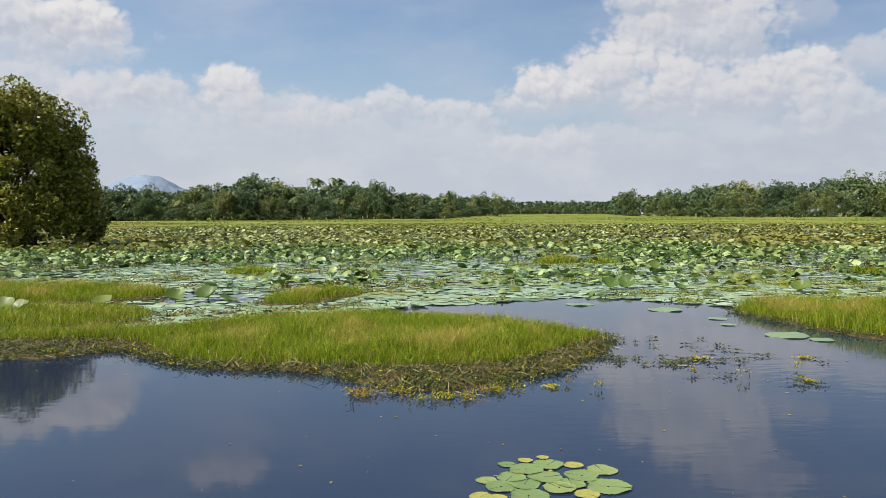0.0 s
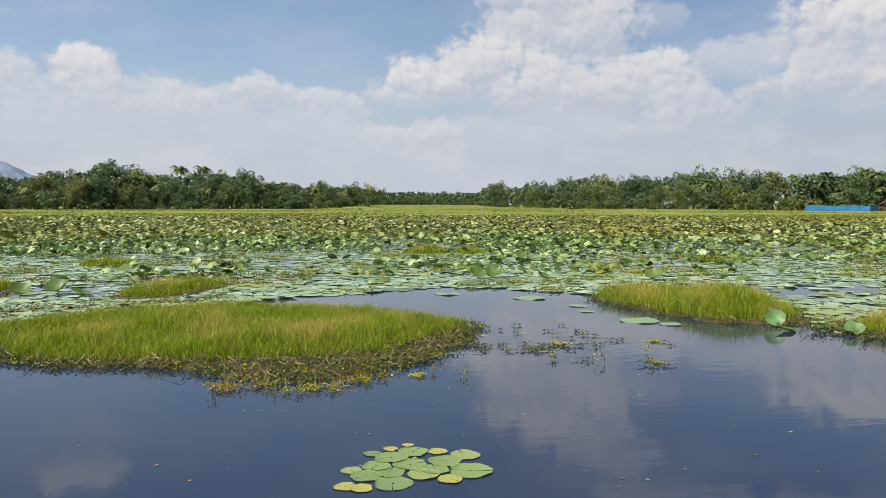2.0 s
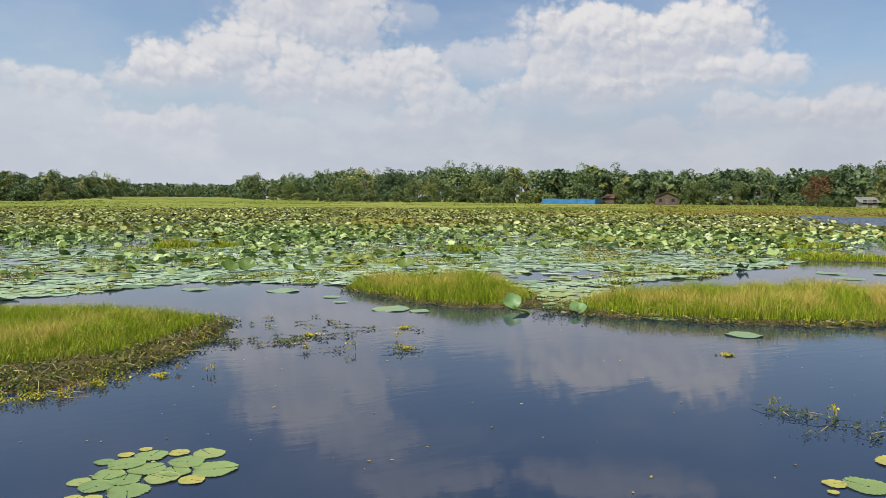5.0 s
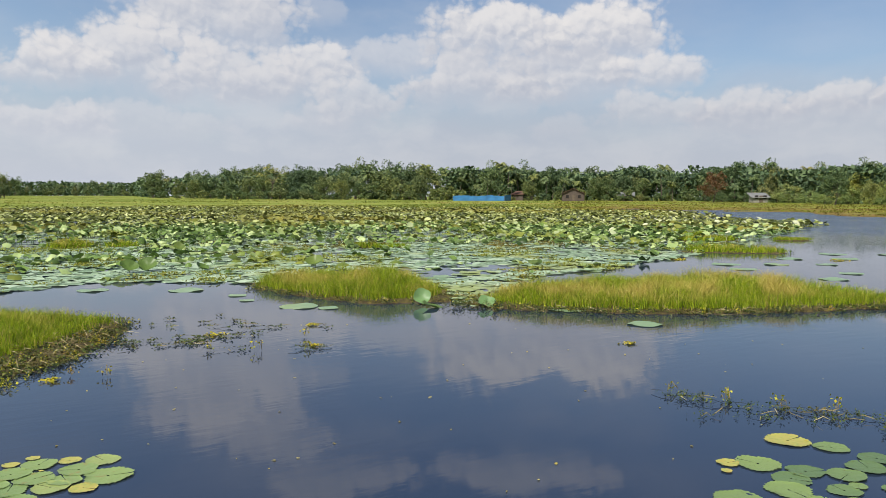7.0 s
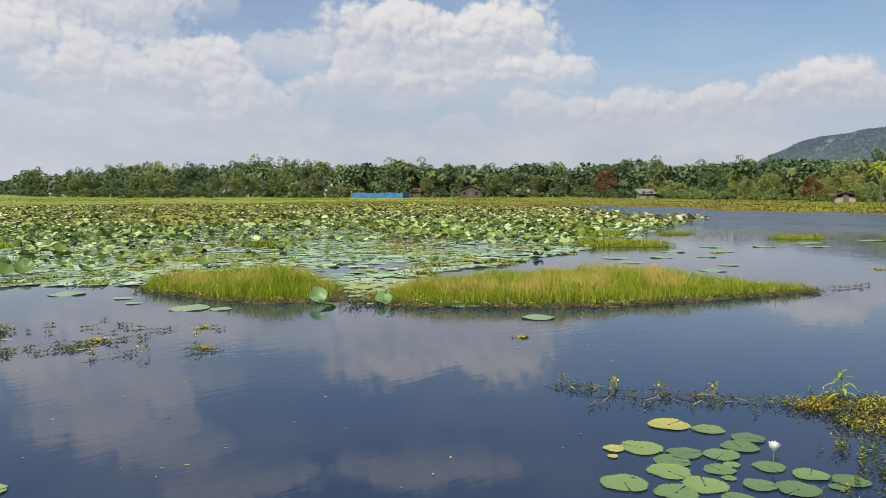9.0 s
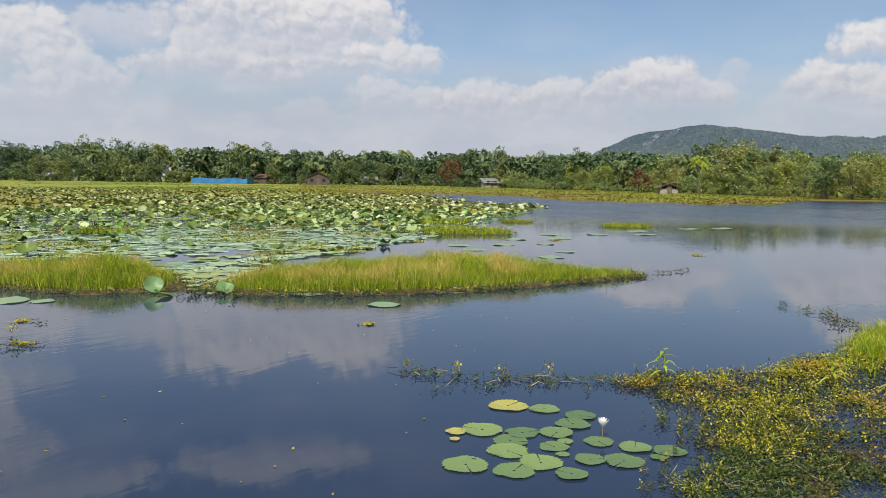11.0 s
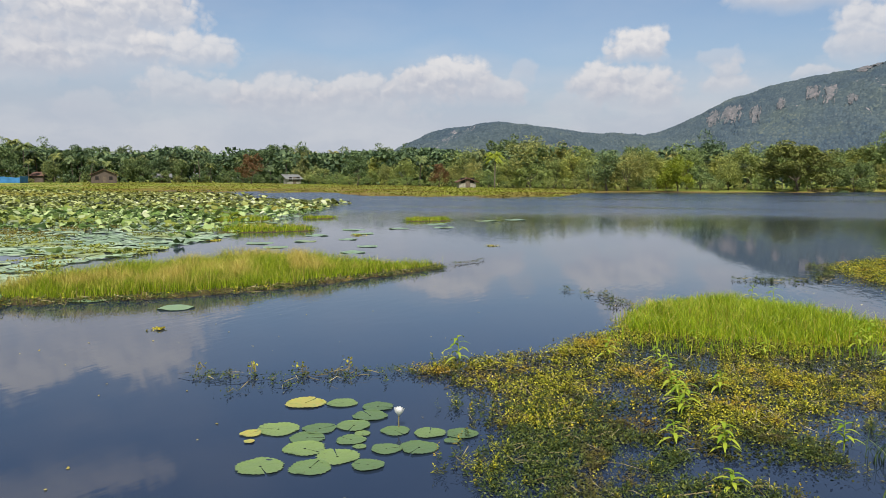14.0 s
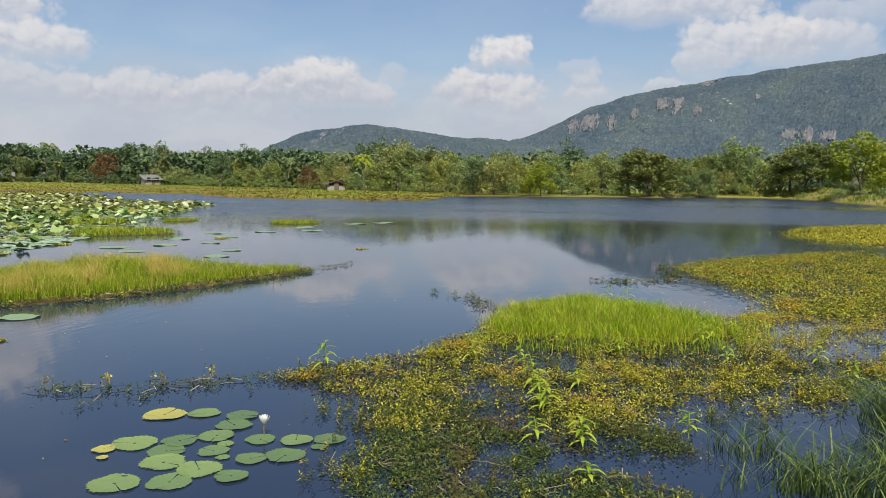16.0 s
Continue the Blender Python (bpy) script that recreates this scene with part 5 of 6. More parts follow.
def lotus_field():
    rng = rng_for(200)
    # floating pads
    p = np.concatenate([field_points(rng, 18000, 13, 52), field_points(rng, 13000, 14, 32)])
    r = np.linalg.norm(p, axis=1)
    open_water = wave(p[:, 0], p[:, 1], 0.45, 42) - 0.15
    keep = rng.uniform(0, 1, len(p)) < np.clip(0.85 - open_water, 0.15, 1)
    p = p[keep]
    # the pads along the open water are single things
    gap = np.linalg.norm(p, axis=1) - along(FIELD_NEAR, np.degrees(np.arctan2(p[:, 0], p[:, 1])))
    order = np.argsort(gap)
    blades_of = [leaves_mesh("lotus_pad", rng, np.zeros((1, 3)), np.array([1.0]), np.array([0.03 * i - 0.1]), np.array([0.0]), np.array([0.02 + 0.006 * i]), 14, PAD, False, True) for i in range(10)]
    for i, (x, y) in enumerate(p[order[:270]]):
        ob = new("lotus_pad", blades_of[i % 10])
        size = rng.uniform(0.06, 0.24)
        ob.location, ob.rotation_euler, ob.scale = (x, y, rng.uniform(0.008, 0.03)), (rng.uniform(-0.03, 0.03), rng.uniform(-0.03, 0.03), rng.uniform(0, 6.28)), (size, size, size)
        tagged(ob, "round pale green lotus pad floating at the field's rim", "lotus pad", "lotus pads at the field's rim")
    p = p[order[270:]]
    k = len(p)
    pos = np.concatenate([p, rng.uniform(0.004, 0.018, (k, 1))], 1)
    me = leaves_mesh("floating_pads", rng, pos, rng.uniform(0.07, 0.29, k) * rng.uniform(0.7, 1.0, k), rng.uniform(-0.02, 0.08, k), rng.uniform(0, 0.05, k), rng.uniform(0.005, 0.05, k), 11, PAD, False, True)
    tagged(new("floating_lotus_pads", me), "many round pale green lotus pads floating on the pond", "lotus leaves", "", "stuff")
    # middle field, half raised
    p = field_points(rng, 15000, 18, 50)
    lush = wave(p[:, 0], p[:, 1], 0.35, 43)
    r = np.linalg.norm(p, axis=1)
    p = p[rng.uniform(0, 1, len(p)) < np.clip(0.02 + 0.75 * lush + (r - 25) / 24, 0.03, 1)]
    k = len(p)
    lush = np.clip((np.linalg.norm(p, axis=1) - 21) / 16, 0, 1)[:, None]
    pos = np.concatenate([p, rng.uniform(0.03, 0.14, (k, 1)) + lush * rng.uniform(0, 0.22, (k, 1))], 1)
    me = leaves_mesh("raised_leaves", rng, pos, rng.uniform(0.08, 0.205, k), rng.uniform(-0.9, 0.45, k), rng.uniform(0, 0.9, k), rng.uniform(0.05, 0.30, k), 9, LOTUS)
    tagged(new("raised_lotus_leaves", me), "crowded cupped green lotus leaves standing above the water", "lotus leaves", "", "stuff")
    # far field
    p = field_points(rng, 72000, 44, 124, power=0.5)
    sparse = wave(p[:, 0], p[:, 1], 0.12, 44)
    p = p[rng.uniform(0, 1, len(p)) < np.clip(0.9 - 0.5 * np.maximum(sparse - 0.2, 0), 0.2, 1)]
    k = len(p)
    pos = np.concatenate([p, rng.uniform(0.04, 0.46, (k, 1)) * (0.75 + 0.5 * wave(p[:, 0], p[:, 1], 0.2, 45))[:, None].clip(0.15)], 1)
    me = leaves_mesh("far_leaves", rng, pos, rng.uniform(0.10, 0.23, k), rng.uniform(-0.8, 0.4, k), rng.uniform(0, 0.9, k), rng.uniform(0.03, 0.2, k), 6, LOTUS_FAR, False)
    tagged(new("far_lotus_leaves", me), "dense field of dark and light green lotus leaves", "lotus leaves", "", "stuff")
    # pale young leaves and buds at the eastern rim
    p = field_points(rng, 260, 30, 66, 28, 62)
    k = len(p)
    pos = np.concatenate([p, rng.uniform(0.15, 0.45, (k, 1))], 1)
    me = leaves_mesh("pale_leaves", rng, pos, rng.uniform(0.08, 0.2, k), rng.uniform(-0.5, 0.5, k), rng.uniform(0.2, 0.9, k), rng.uniform(0.02, 0.2, k), 7, PALE)
    tagged(new("pale_lotus_leaves", me), "cream-coloured young lotus leaves standing above the field", "lotus leaves", "", "stuff")
    # litter of weeds between the pads
    p = np.concatenate([field_points(rng, 3600, 14, 60), field_points(rng, 5200, 14, 34)])
    p = p[wave(p[:, 0], p[:, 1], 0.8, 46) + 0.5 * wave(p[:, 0], p[:, 1], 2.3, 47) > 0.2]
    v, f = weed_clumps(rng, p, 16, 0.042, 0.14, 0.05)
    tagged(new("floating_weeds", mesh_from("field_weeds", v, [f], MARSH)), "brown and green floating weeds between lotus pads", "water weeds", "", "stuff")


lotus_field()


def single_leaf(x, y, z, radius, cup, tilt, toward, label, sides=18, name="lotus_leaf", mat=PAD, group="lone lotus leaves"):
    """One lotus leaf that stands out, with its stalk when raised."""
    rng = rng_for(int(abs(x * 100) + abs(y * 10)))
    root = new(name)
    root.location = (x, y, 0)
    one = np.zeros((1, 3))
    me = leaves_mesh("lotus_blade", rng, one, np.array([radius]), np.array([cup]), np.array([0.0]), np.array([0.03 if cup == 0 else 0.08]), sides, mat, False)
    b = part("blade", me, root)
    b.location = (0, 0, z)
    b.rotation_euler = (radians(tilt), 0, radians(toward))
    if z > 0.06:
        v, f = tube([(0.03, 0.02, -0.2), (0.02, 0, z * 0.6), (0, 0, z)], [0.012, 0.010, 0.008], 6)
        part("stalk", mesh_from("lotus_stalk", v, [f], SPROUT, None, True), root)
    return tagged(root, label, "lotus leaf", group)


for x, y, r in [(5.6, 12.55, 0.34), (5.95, 12.1, 0.18), (9.3, 9.75, 0.36), (9.9, 9.3, 0.24), (9.24, 7.93, 0.26), (10.3, 9.2, 0.3), (4.6, 16.0, 0.36), (3.0, 17.0, 0.3), (5.2, 14.6, 0.18), (5.1, 13.8, 0.14), (6.6, 15.9, 0.3), (18.3, 12.6, 0.34),
                (19.2, 13.8, 0.4), (20.4, 13.0, 0.36), (21.6, 12.2, 0.3), (22.6, 14.0, 0.4), (24.0, 13.0, 0.4), (25.6, 14.3, 0.42), (27.0, 13.1, 0.4), (28.4, 11.8, 0.4), (30.2, 12.9, 0.42), (33.5, 11.9, 0.5), (35.0, 11.0, 0.5), (19.6, 10.4, 0.3),
                (17.9, 9.9, 0.34), (-6.9, 12.9, 0.5), (-7.6, 13.2, 0.5)]:
    single_leaf(x, y, 0.012, r, 0.0, 0.6, x * 57, "single flat pale green lotus pad afloat on open water")
RAISED_NEAR = [(7.55, 11.6, 0.14, 0.155, 0.35, 58, -28, LONE), (8.35, 10.75, 0.06, 0.16, 0.4, 28, -30, LONE), (7.5, 11.2, 0.02, 0.18, 0.2, 17, 60, LOTUS), (-7.6, 17.2, 0.10, 0.21, 0.3, 21, 0, LOTUS),
               (-6.2, 17.8, 0.09, 0.24, 0.5, 21, 20, LOTUS), (-5.5, 18.0, 0.11, 0.26, 0.6, 24, -20, LOTUS), (-4.9, 17.6, 0.07, 0.21, 0.3, 14, 80, LOTUS), (-9.3, 16.2, 0.11, 0.26, 0.4, 24, 20, LOTUS),
               (-8.6, 15.6, 0.11, 0.24, 0.4, 28, -30, LOTUS), (-8.9, 14.8, 0.10, 0.22, 0.3, 28, 10, LOTUS)]
RAISED_FAR = [(4.4, 20.4, 0.11, 0.24, 0.5, 28, 10, LOTUS), (4.9, 20.6, 0.14, 0.24, 0.4, 38, -20, LOTUS), (6.1, 20.0, 0.07, 0.17, 0.5, 28, 40, LOTUS), (9.0, 19.4, 0.11, 0.24, 0.5, 28, -40, LOTUS),
              (9.8, 19.2, 0.11, 0.22, -0.5, 14, 40, LOTUS), (1.4, 25.5, 0.11, 0.24, -0.6, 14, 0, LOTUS), (-2.7, 25.4, 0.11, 0.21, -0.5, 14, 0, LOTUS), (11.4, 19.0, 0.10, 0.26, -0.5, 17, 10, LOTUS)]
for x, y, z, r, cup, tilt, toward, mat in RAISED_NEAR + RAISED_FAR:
    single_leaf(x, y, z, r, cup, tilt, toward, "raised green lotus leaf with an upturned rim", mat=mat, group="raised lotus leaves")


# ---------------------------------------------------------------- water lilies
def lily_mesh(seed, teeth=26):
    """A round pad with a toothed rim and a narrow notch, one unit in radius."""
    rng = rng_for(seed)
    k = teeth * 2
    a = np.linspace(radians(2.2), radians(357.8), k)
    rim = 1 + 0.035 * np.where(np.arange(k) % 2, 1, -1) + 0.045 * np.sin(3 * a + seed) + 0.03 * np.sin(5 * a + 2 * seed) + 0.02 * rng.normal(size=k)
    rows = [(0.06, 0.0), (0.5, 0.006), (0.9, 0.0), (1.0, 0.035)]
    v = []
    for f, z in rows:
        rr = f * (rim if f == 1.0 else 1.0)
        v.append(np.stack([np.cos(a) * rr, np.sin(a) * rr, z + 0.012 * np.sin(2 * a + seed) * f + 0.01 * np.sin(7 * a) * f], 1))
    v = np.concatenate(v)
    i, j = np.meshgrid(np.arange(3), np.arange(k - 1), indexing="ij")
    b = i * k + j
    f = np.stack([b, b + k, b + 1 + k, b + 1], -1).reshape(-1, 4)
    return v, f


LILY_PALE = surface("pale_lily_pads", lambda k: k.mix(k.step(k.noise(spot_of(k), 14.0, 5.0, 0.7), 0.56, 0.68), k.ramp(each(k), (0.0, (0.17, 0.25, 0.085)), (0.5, (0.22, 0.30, 0.095)), (1.0, (0.29, 0.34, 0.11))), (0.24, 0.22, 0.07)),
                    0.42, 0.35, lambda k: (k.noise(spot_of(k), 60.0, 3.0), 0.3, 0.01), 0.1)
LILIES = []
for s in range(4):
    v, f = lily_mesh(s)
    LILIES.append((mesh_from("lily_pad", v, [f], LILY, None, True), mesh_from("old_lily_pad", v, [f], LILY_YELLOW, None, True), mesh_from("pale_lily_pad", v, [f], LILY_PALE, None, True)))


def lily(x, y, radius, old=False, i=0, group="lily pads in the near clump"):
    ob = new("lily_pad", LILIES[i % 4][1 if old else 2 if "open" in group else 0])
    ob.location, ob.scale = (x, y, 0.004 + 0.0012 * (i % 5)), (radius, radius, radius * 0.8)
    ob.rotation_euler = (radians(0.8 * math.sin(i * 2.1)), radians(0.8 * math.cos(i * 1.7)), i * 2.4)
    return tagged(ob, "yellowing old water-lily pad with a ragged rim" if old else "green toothed water-lily pad floating on dark water", "lily pad", group)


for i, (x, y, r, old) in enumerate([(0.5, 6.1, 0.07, 0), (0.66, 6.2, 0.06, 1), (0.81, 6.27, 0.05, 1), (0.83, 6.09, 0.12, 0), (0.64, 5.97, 0.13, 0), (1.03, 6.08, 0.08, 1), (1.23, 5.95, 0.12, 0), (0.51, 5.8, 0.11, 0), (0.77, 5.79, 0.13, 0), (1.05, 5.82, 0.13, 0), (0.32, 5.73, 0.08, 0), (0.6, 5.65, 0.12, 0), (0.42, 5.59, 0.12, 0), (1.2, 5.58, 0.16, 0), (0.84, 5.56, 0.12, 0), (0.6, 5.41, 0.14, 0), (0.26, 5.4, 0.08, 1), (0.37, 5.35, 0.08, 1), (1.02, 5.43, 0.09, 1), (0.94, 5.65, 0.11, 0)]):
    lily(x, y, r, old == 1, i, "lily pads in the open clump")
for i, (x, y, r, old) in enumerate([(5.86, 3.45, 0.17, 1), (5.98, 3.16, 0.13, 0), (6.01, 2.83, 0.13, 0), (5.76, 2.77, 0.14, 0), (5.48, 2.76, 0.13, 0), (5.32, 2.97, 0.13, 0), (5.18, 3.25, 0.16, 0), (5.5, 2.41, 0.11, 0), (5.56, 2.15, 0.12, 0), (5.64, 1.92, 0.12, 0), (5.1, 2.94, 0.13, 0), (5.19, 2.62, 0.11, 0), (5.35, 2.61, 0.06, 0), (5.01, 3.38, 0.08, 1), (4.86, 3.28, 0.04, 1), (4.9, 2.83, 0.15, 0), (4.85, 2.53, 0.15, 0), (5.24, 2.09, 0.14, 0), (5.12, 2.29, 0.11, 0), (4.79, 2.26, 0.11, 0), (4.49, 2.91, 0.16, 0), (4.6, 2.59, 0.14, 0), (5.09, 2.49, 0.05, 0), (5.47, 1.93, 0.06, 0)]):
    lily(x, y, r, old == 1, i, "lily pads beside the weeds")

def lily_flower(x, y):
    """A white water-lily on a stalk."""
    root = new("lily_flower")
    root.location = (x, y, 0)
    v, f = tube([(0.01, 0, -0.2), (0.004, 0.004, 0.06), (0, 0, 0.10)], [0.006, 0.005, 0.006], 6)
    part("stalk", mesh_from("flower_stalk", v, [f], DRY_STEM, None, True), root)
    for i in range(13):
        a, lean = i * 2.399, 0.35 + 0.35 * (i / 13)
        u = np.linspace(0, 1, 6)
        w = 0.017 * np.sin(np.pi * np.clip(u, 0.04, 0.98)) ** 0.7
        out = np.sin(u * 1.1) * 0.075 * lean
        up = 0.10 + 0.072 * u * (1.15 - lean * 0.5)
        c, s = math.cos(a), math.sin(a)
        left = np.stack([c * out - s * w, s * out + c * w, up], 1)
        mid = np.stack([c * (out + 0.006), s * (out + 0.006), up - 0.003], 1)
        right = np.stack([c * out + s * w, s * out - c * w, up], 1)
        vv = np.concatenate([left, mid, right])
        k = np.arange(5)
        ff = np.concatenate([np.stack([k, k + 6, k + 7, k + 1], 1), np.stack([k + 6, k + 12, k + 13, k + 7], 1)])
        part("petal", mesh_from("petal", vv, [ff], PETAL, None, True), root)
    tagged(root, "half-open white water-lily flower on a thin stalk", "flower")


lily_flower(5.58, 2.42)


# ---------------------------------------------------------------- the raft of weeds
RAFT = [(7.3, 3.25), (8.0, 2.55), (8.4, 2.1), (9.3, 1.85), (10.1, 1.6), (11.4, 1.6), (12.9, 0.8), (12.5, -0.3), (11.6, -1.5), (13.6, -2.3), (15.5, -2.3), (17.0, -1.9), (19.0, -1.1), (22.0, -3.0), (24.0, -4.8), (26.5, -9.0),
        (17.0, -7.0), (12.5, -5.0), (10.0, -3.6), (8.3, -2.5), (7.4, -1.6), (6.6, -0.7), (5.6, -0.6), (4.5, -0.4), (4.2, 0.3), (4.3, 1.0), (4.9, 1.35), (5.6, 1.75), (6.5, 1.8), (6.9, 2.4)]


def weed_raft():
    rng = rng_for(300)
    poly = smooth_outline(RAFT, 1)
    lo, hi = poly.min(0), poly.max(0)
    p = rng.uniform(lo, hi, (42000, 2))
    p = p[inside(poly, p + rng.normal(0, 0.08, p.shape))]
    r = np.linalg.norm(p, axis=1)
    dense = 0.60 + 0.65 * wave(p[:, 0], p[:, 1], 1.3, 51) + 0.65 * wave(p[:, 0], p[:, 1], 4.0, 52) - 0.25 * np.clip((6.6 - r) / 1.5, 0, 1)
    dense -= 0.55 * np.clip((7.3 - p[:, 0]) / 1.8, 0, 1)
    dense -= 0.55 * np.clip(1 - np.hypot(p[:, 0] - 7.2, p[:, 1] + 1.5) / 1.3, 0, 1)
    hole = np.hypot(p[:, 0] - 7.2, p[:, 1] + 1.5) < 1.0 + 0.5 * wave(p[:, 0], p[:, 1], 2.0, 55)
    # Near-black leaves fill in between the clumps and darken the gaps.
    under = p[(r < 10) & (r > 5.8) & ~hole & (rng.uniform(0, 1, len(p)) < 0.7)]
    v, f = weed_clumps(rng, under, 16, 0.016, 0.08, 0.03)
    tagged(new("sunken_weeds", mesh_from("sunken_weeds", v, [f], WEED_GAP)), "very dark weed leaves filling the gaps in the floating raft", "water weeds", "", "stuff")
    p = p[rng.uniform(0, 1, len(p)) < np.clip(dense, 0.05, 1)]
    r = np.linalg.norm(p, axis=1)
    near, far = p[(r < 13) & (r >= 6.1)], p[r >= 13]
    shallow = p[r < 6.1]
    # Shade over the near rim and the far dips goes into darker leaves.
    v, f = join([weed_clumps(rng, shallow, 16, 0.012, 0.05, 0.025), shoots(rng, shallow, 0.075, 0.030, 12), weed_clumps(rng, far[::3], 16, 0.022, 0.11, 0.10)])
    tagged(new("dark_weeds", mesh_from("dark_weeds", v, [f], WEED_DARK_SHADED)), "water weeds darkened for the shade at the raft's near rim and dips", "water weeds", "", "stuff")
    pieces = [weed_clumps(rng, near, 15, 0.0145, 0.05, 0.055), shoots(rng, near[::2], 0.085, 0.032, 12), weed_clumps(rng, far[1::3], 18, 0.022, 0.11, 0.09), weed_clumps(rng, far[2::3], 18, 0.022, 0.11, 0.09)]
    extra = scatter([(6.1, 0.0), (6.9, 1.7), (7.6, 2.7), (9.2, 1.7), (10.5, 1.2), (10.5, -1.6), (8, -1.3), (6.5, -0.4)], 130, rng)
    pieces.append(weed_clumps(rng, extra[wave(extra[:, 0], extra[:, 1], 1.3, 51) + 0.6 * wave(extra[:, 0], extra[:, 1], 4.0, 52) > 0.05], 20, 0.0125, 0.045, 0.07))
    v, f = join(pieces)
    raft = new("weed_raft", mesh_from("weed_raft", v, [f], WEED))
    tagged(raft, "thick floating raft of small-leaved green and yellow water weeds", "water weeds", "", "stuff")
    golden = near[(wave(near[:, 0], near[:, 1], 1.9, 53) + 0.5 * wave(near[:, 0], near[:, 1], 6, 54)) > 0.52]
    v, f = join([weed_clumps(rng, golden, 16, 0.013, 0.05, 0.04), shoots(rng, golden, 0.06, 0.026, 10)])
    tagged(new("golden_weeds", mesh_from("golden_weeds", v, [f], WEED_YELLOW)), "yellow patches of floating weeds", "water weeds", "", "stuff")
    v, f = stems(rng, near[::2], 0.18, 0.0022, 0.09)
    tagged(new("weed_stems", mesh_from("weed_stems", v, [f], DRY_STEM)), "tangled pale and brown weed stems", "weed stems", "", "stuff")
    # decayed litter that lies in the water under the leaves
    low = p[(r < 26) & (r > 6.3) & (rng.uniform(0, 1, len(p)) < 0.8)]
    c = np.repeat(low, 4, 0)
    q = np.concatenate([c + rng.normal(0, 0.09, c.shape), rng.uniform(0.004, 0.02, (len(c), 1))], 1)
    v, f = leaf_quads(q, 0.020 * rng.uniform(0.5, 1.4, len(q)), rng, 3.0, 2.6)
    tagged(new("weed_litter", mesh_from("weed_litter", v, [f], MUD)), "brown decayed litter lying on the water", "litter", "", "stuff")


def rim_weeds():
    """Creeping shoots that straggle from the raft towards the lily pads, with open water between."""
    rng = rng_for(308)
    p = scatter([(7.9, 3.0), (7.0, 3.3), (6.5, 3.0), (6.6, 2.5), (6.2, 2.2), (5.8, 1.9), (5.1, 1.75), (4.6, 1.9), (4.4, 1.3), (5.2, 1.0), (6.4, 1.5), (7.2, 2.1)], 120, rng)
    p = p[wave(p[:, 0], p[:, 1], 2.6, 58) + 0.7 * wave(p[:, 0], p[:, 1], 6.0, 59) > -0.05]
    q = scatter([(6.6, -0.4), (7.8, -0.3), (9.2, -1.0), (9.4, -2.2), (8.2, -2.3), (7.2, -1.9), (6.6, -1.2)], 110, rng)
    q = q[wave(q[:, 0], q[:, 1], 2.4, 60) + 0.7 * wave(q[:, 0], q[:, 1], 6.0, 61) > 0.1]
    low = scatter([(6.9, 2.1), (6.2, 1.7), (5.4, 1.5), (4.7, 1.5), (4.2, 1.1), (4.0, 0.3), (4.3, -0.5), (5.4, -0.8), (6.4, -0.7), (6.8, 0.3)], 300, rng)
    low = low[wave(low[:, 0], low[:, 1], 2.2, 68) + 0.8 * wave(low[:, 0], low[:, 1], 5.5, 69) > -0.22]
    p = np.concatenate([p, q])
    # The low patch stays dark-leaved to paint in the shade lying there.
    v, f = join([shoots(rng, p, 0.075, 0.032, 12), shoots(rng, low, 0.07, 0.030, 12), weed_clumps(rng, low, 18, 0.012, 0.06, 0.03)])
    tagged(new("rim_weeds", mesh_from("rim_weeds", v, [f], WEED_DARK_SHADED)), "dark green creeping shoots straggling over open water", "water weeds", "", "stuff")
    v, f = shoots(rng, np.concatenate([p[::3] + 0.03, low[::16]]), 0.09, 0.032, 12)
    tagged(new("fresh_rim_weeds", mesh_from("fresh_rim_weeds", v, [f], WEED)), "yellow-green creeping shoots standing on the water", "water weeds", "", "stuff")
    v, f = stems(rng, np.concatenate([p[::4], low[::8]]), 0.26, 0.0022, 0.05)
    tagged(new("rim_stems", mesh_from("rim_stems", v, [f], DRY_STEM)), "pale bare runners of creeping weeds", "weed stems", "", "stuff")


weed_raft()
rim_weeds()


def trailing(seed, path, width, per_m, leaf, label, tall=0.055, mat=None):
    """A string of creeping weeds on the water."""
    rng = rng_for(seed)
    path = np.asarray(path, float)
    seg = np.linalg.norm(np.diff(path, axis=0), axis=1)
    s = rng.uniform(0, seg.sum(), int(per_m * 0.75 * seg.sum()))
    at = np.concatenate([[0], np.cumsum(seg)])
    p = np.stack([np.interp(s, at, path[:, 0]), np.interp(s, at, path[:, 1])], 1) + rng.normal(0, width, (len(s), 2))
    v, f = join([weed_clumps(rng, p[::2], 12, leaf * 0.5, 0.05, tall * 0.5), shoots(rng, p if tall > 0.05 else p[::4], tall * 1.15, leaf * 0.85, 10)])
    root = new("trailing_weeds")
    part("foliage", mesh_from("trail_leaves", v, [f], mat or WEED_DARK_SHADED), root)
    v, f = stems(rng, p[::2], 0.22, 0.0035, tall * 0.8)
    part("stalk", mesh_from("trail_stems", v, [f], DRY_STEM), root)
    tagged(root, label, "water weeds", "trailing water weeds")


trailing(311, [(6.15, 5.0), (6.3, 4.5), (6.55, 4.05), (6.9, 3.5), (7.3, 3.0)], 0.06, 34, 0.034, "thin string of creeping water weeds reaching into open water")
trailing(312, [(5.85, 4.3), (6.15, 4.0), (6.6, 3.5)], 0.04, 14, 0.03, "short string of creeping water weeds")
trailing(313, [(2.2, 10.6), (3.0, 10.3), (3.5, 10.4), (3.9, 10.5)], 0.22, 55, 0.045, "loose brown and green weeds drifting off the islet", 0.03)
trailing(314, [(2.9, 12.0), (3.8, 11.6), (4.4, 11.2)], 0.3, 22, 0.04, "scattered drifting weed scraps", 0.03)
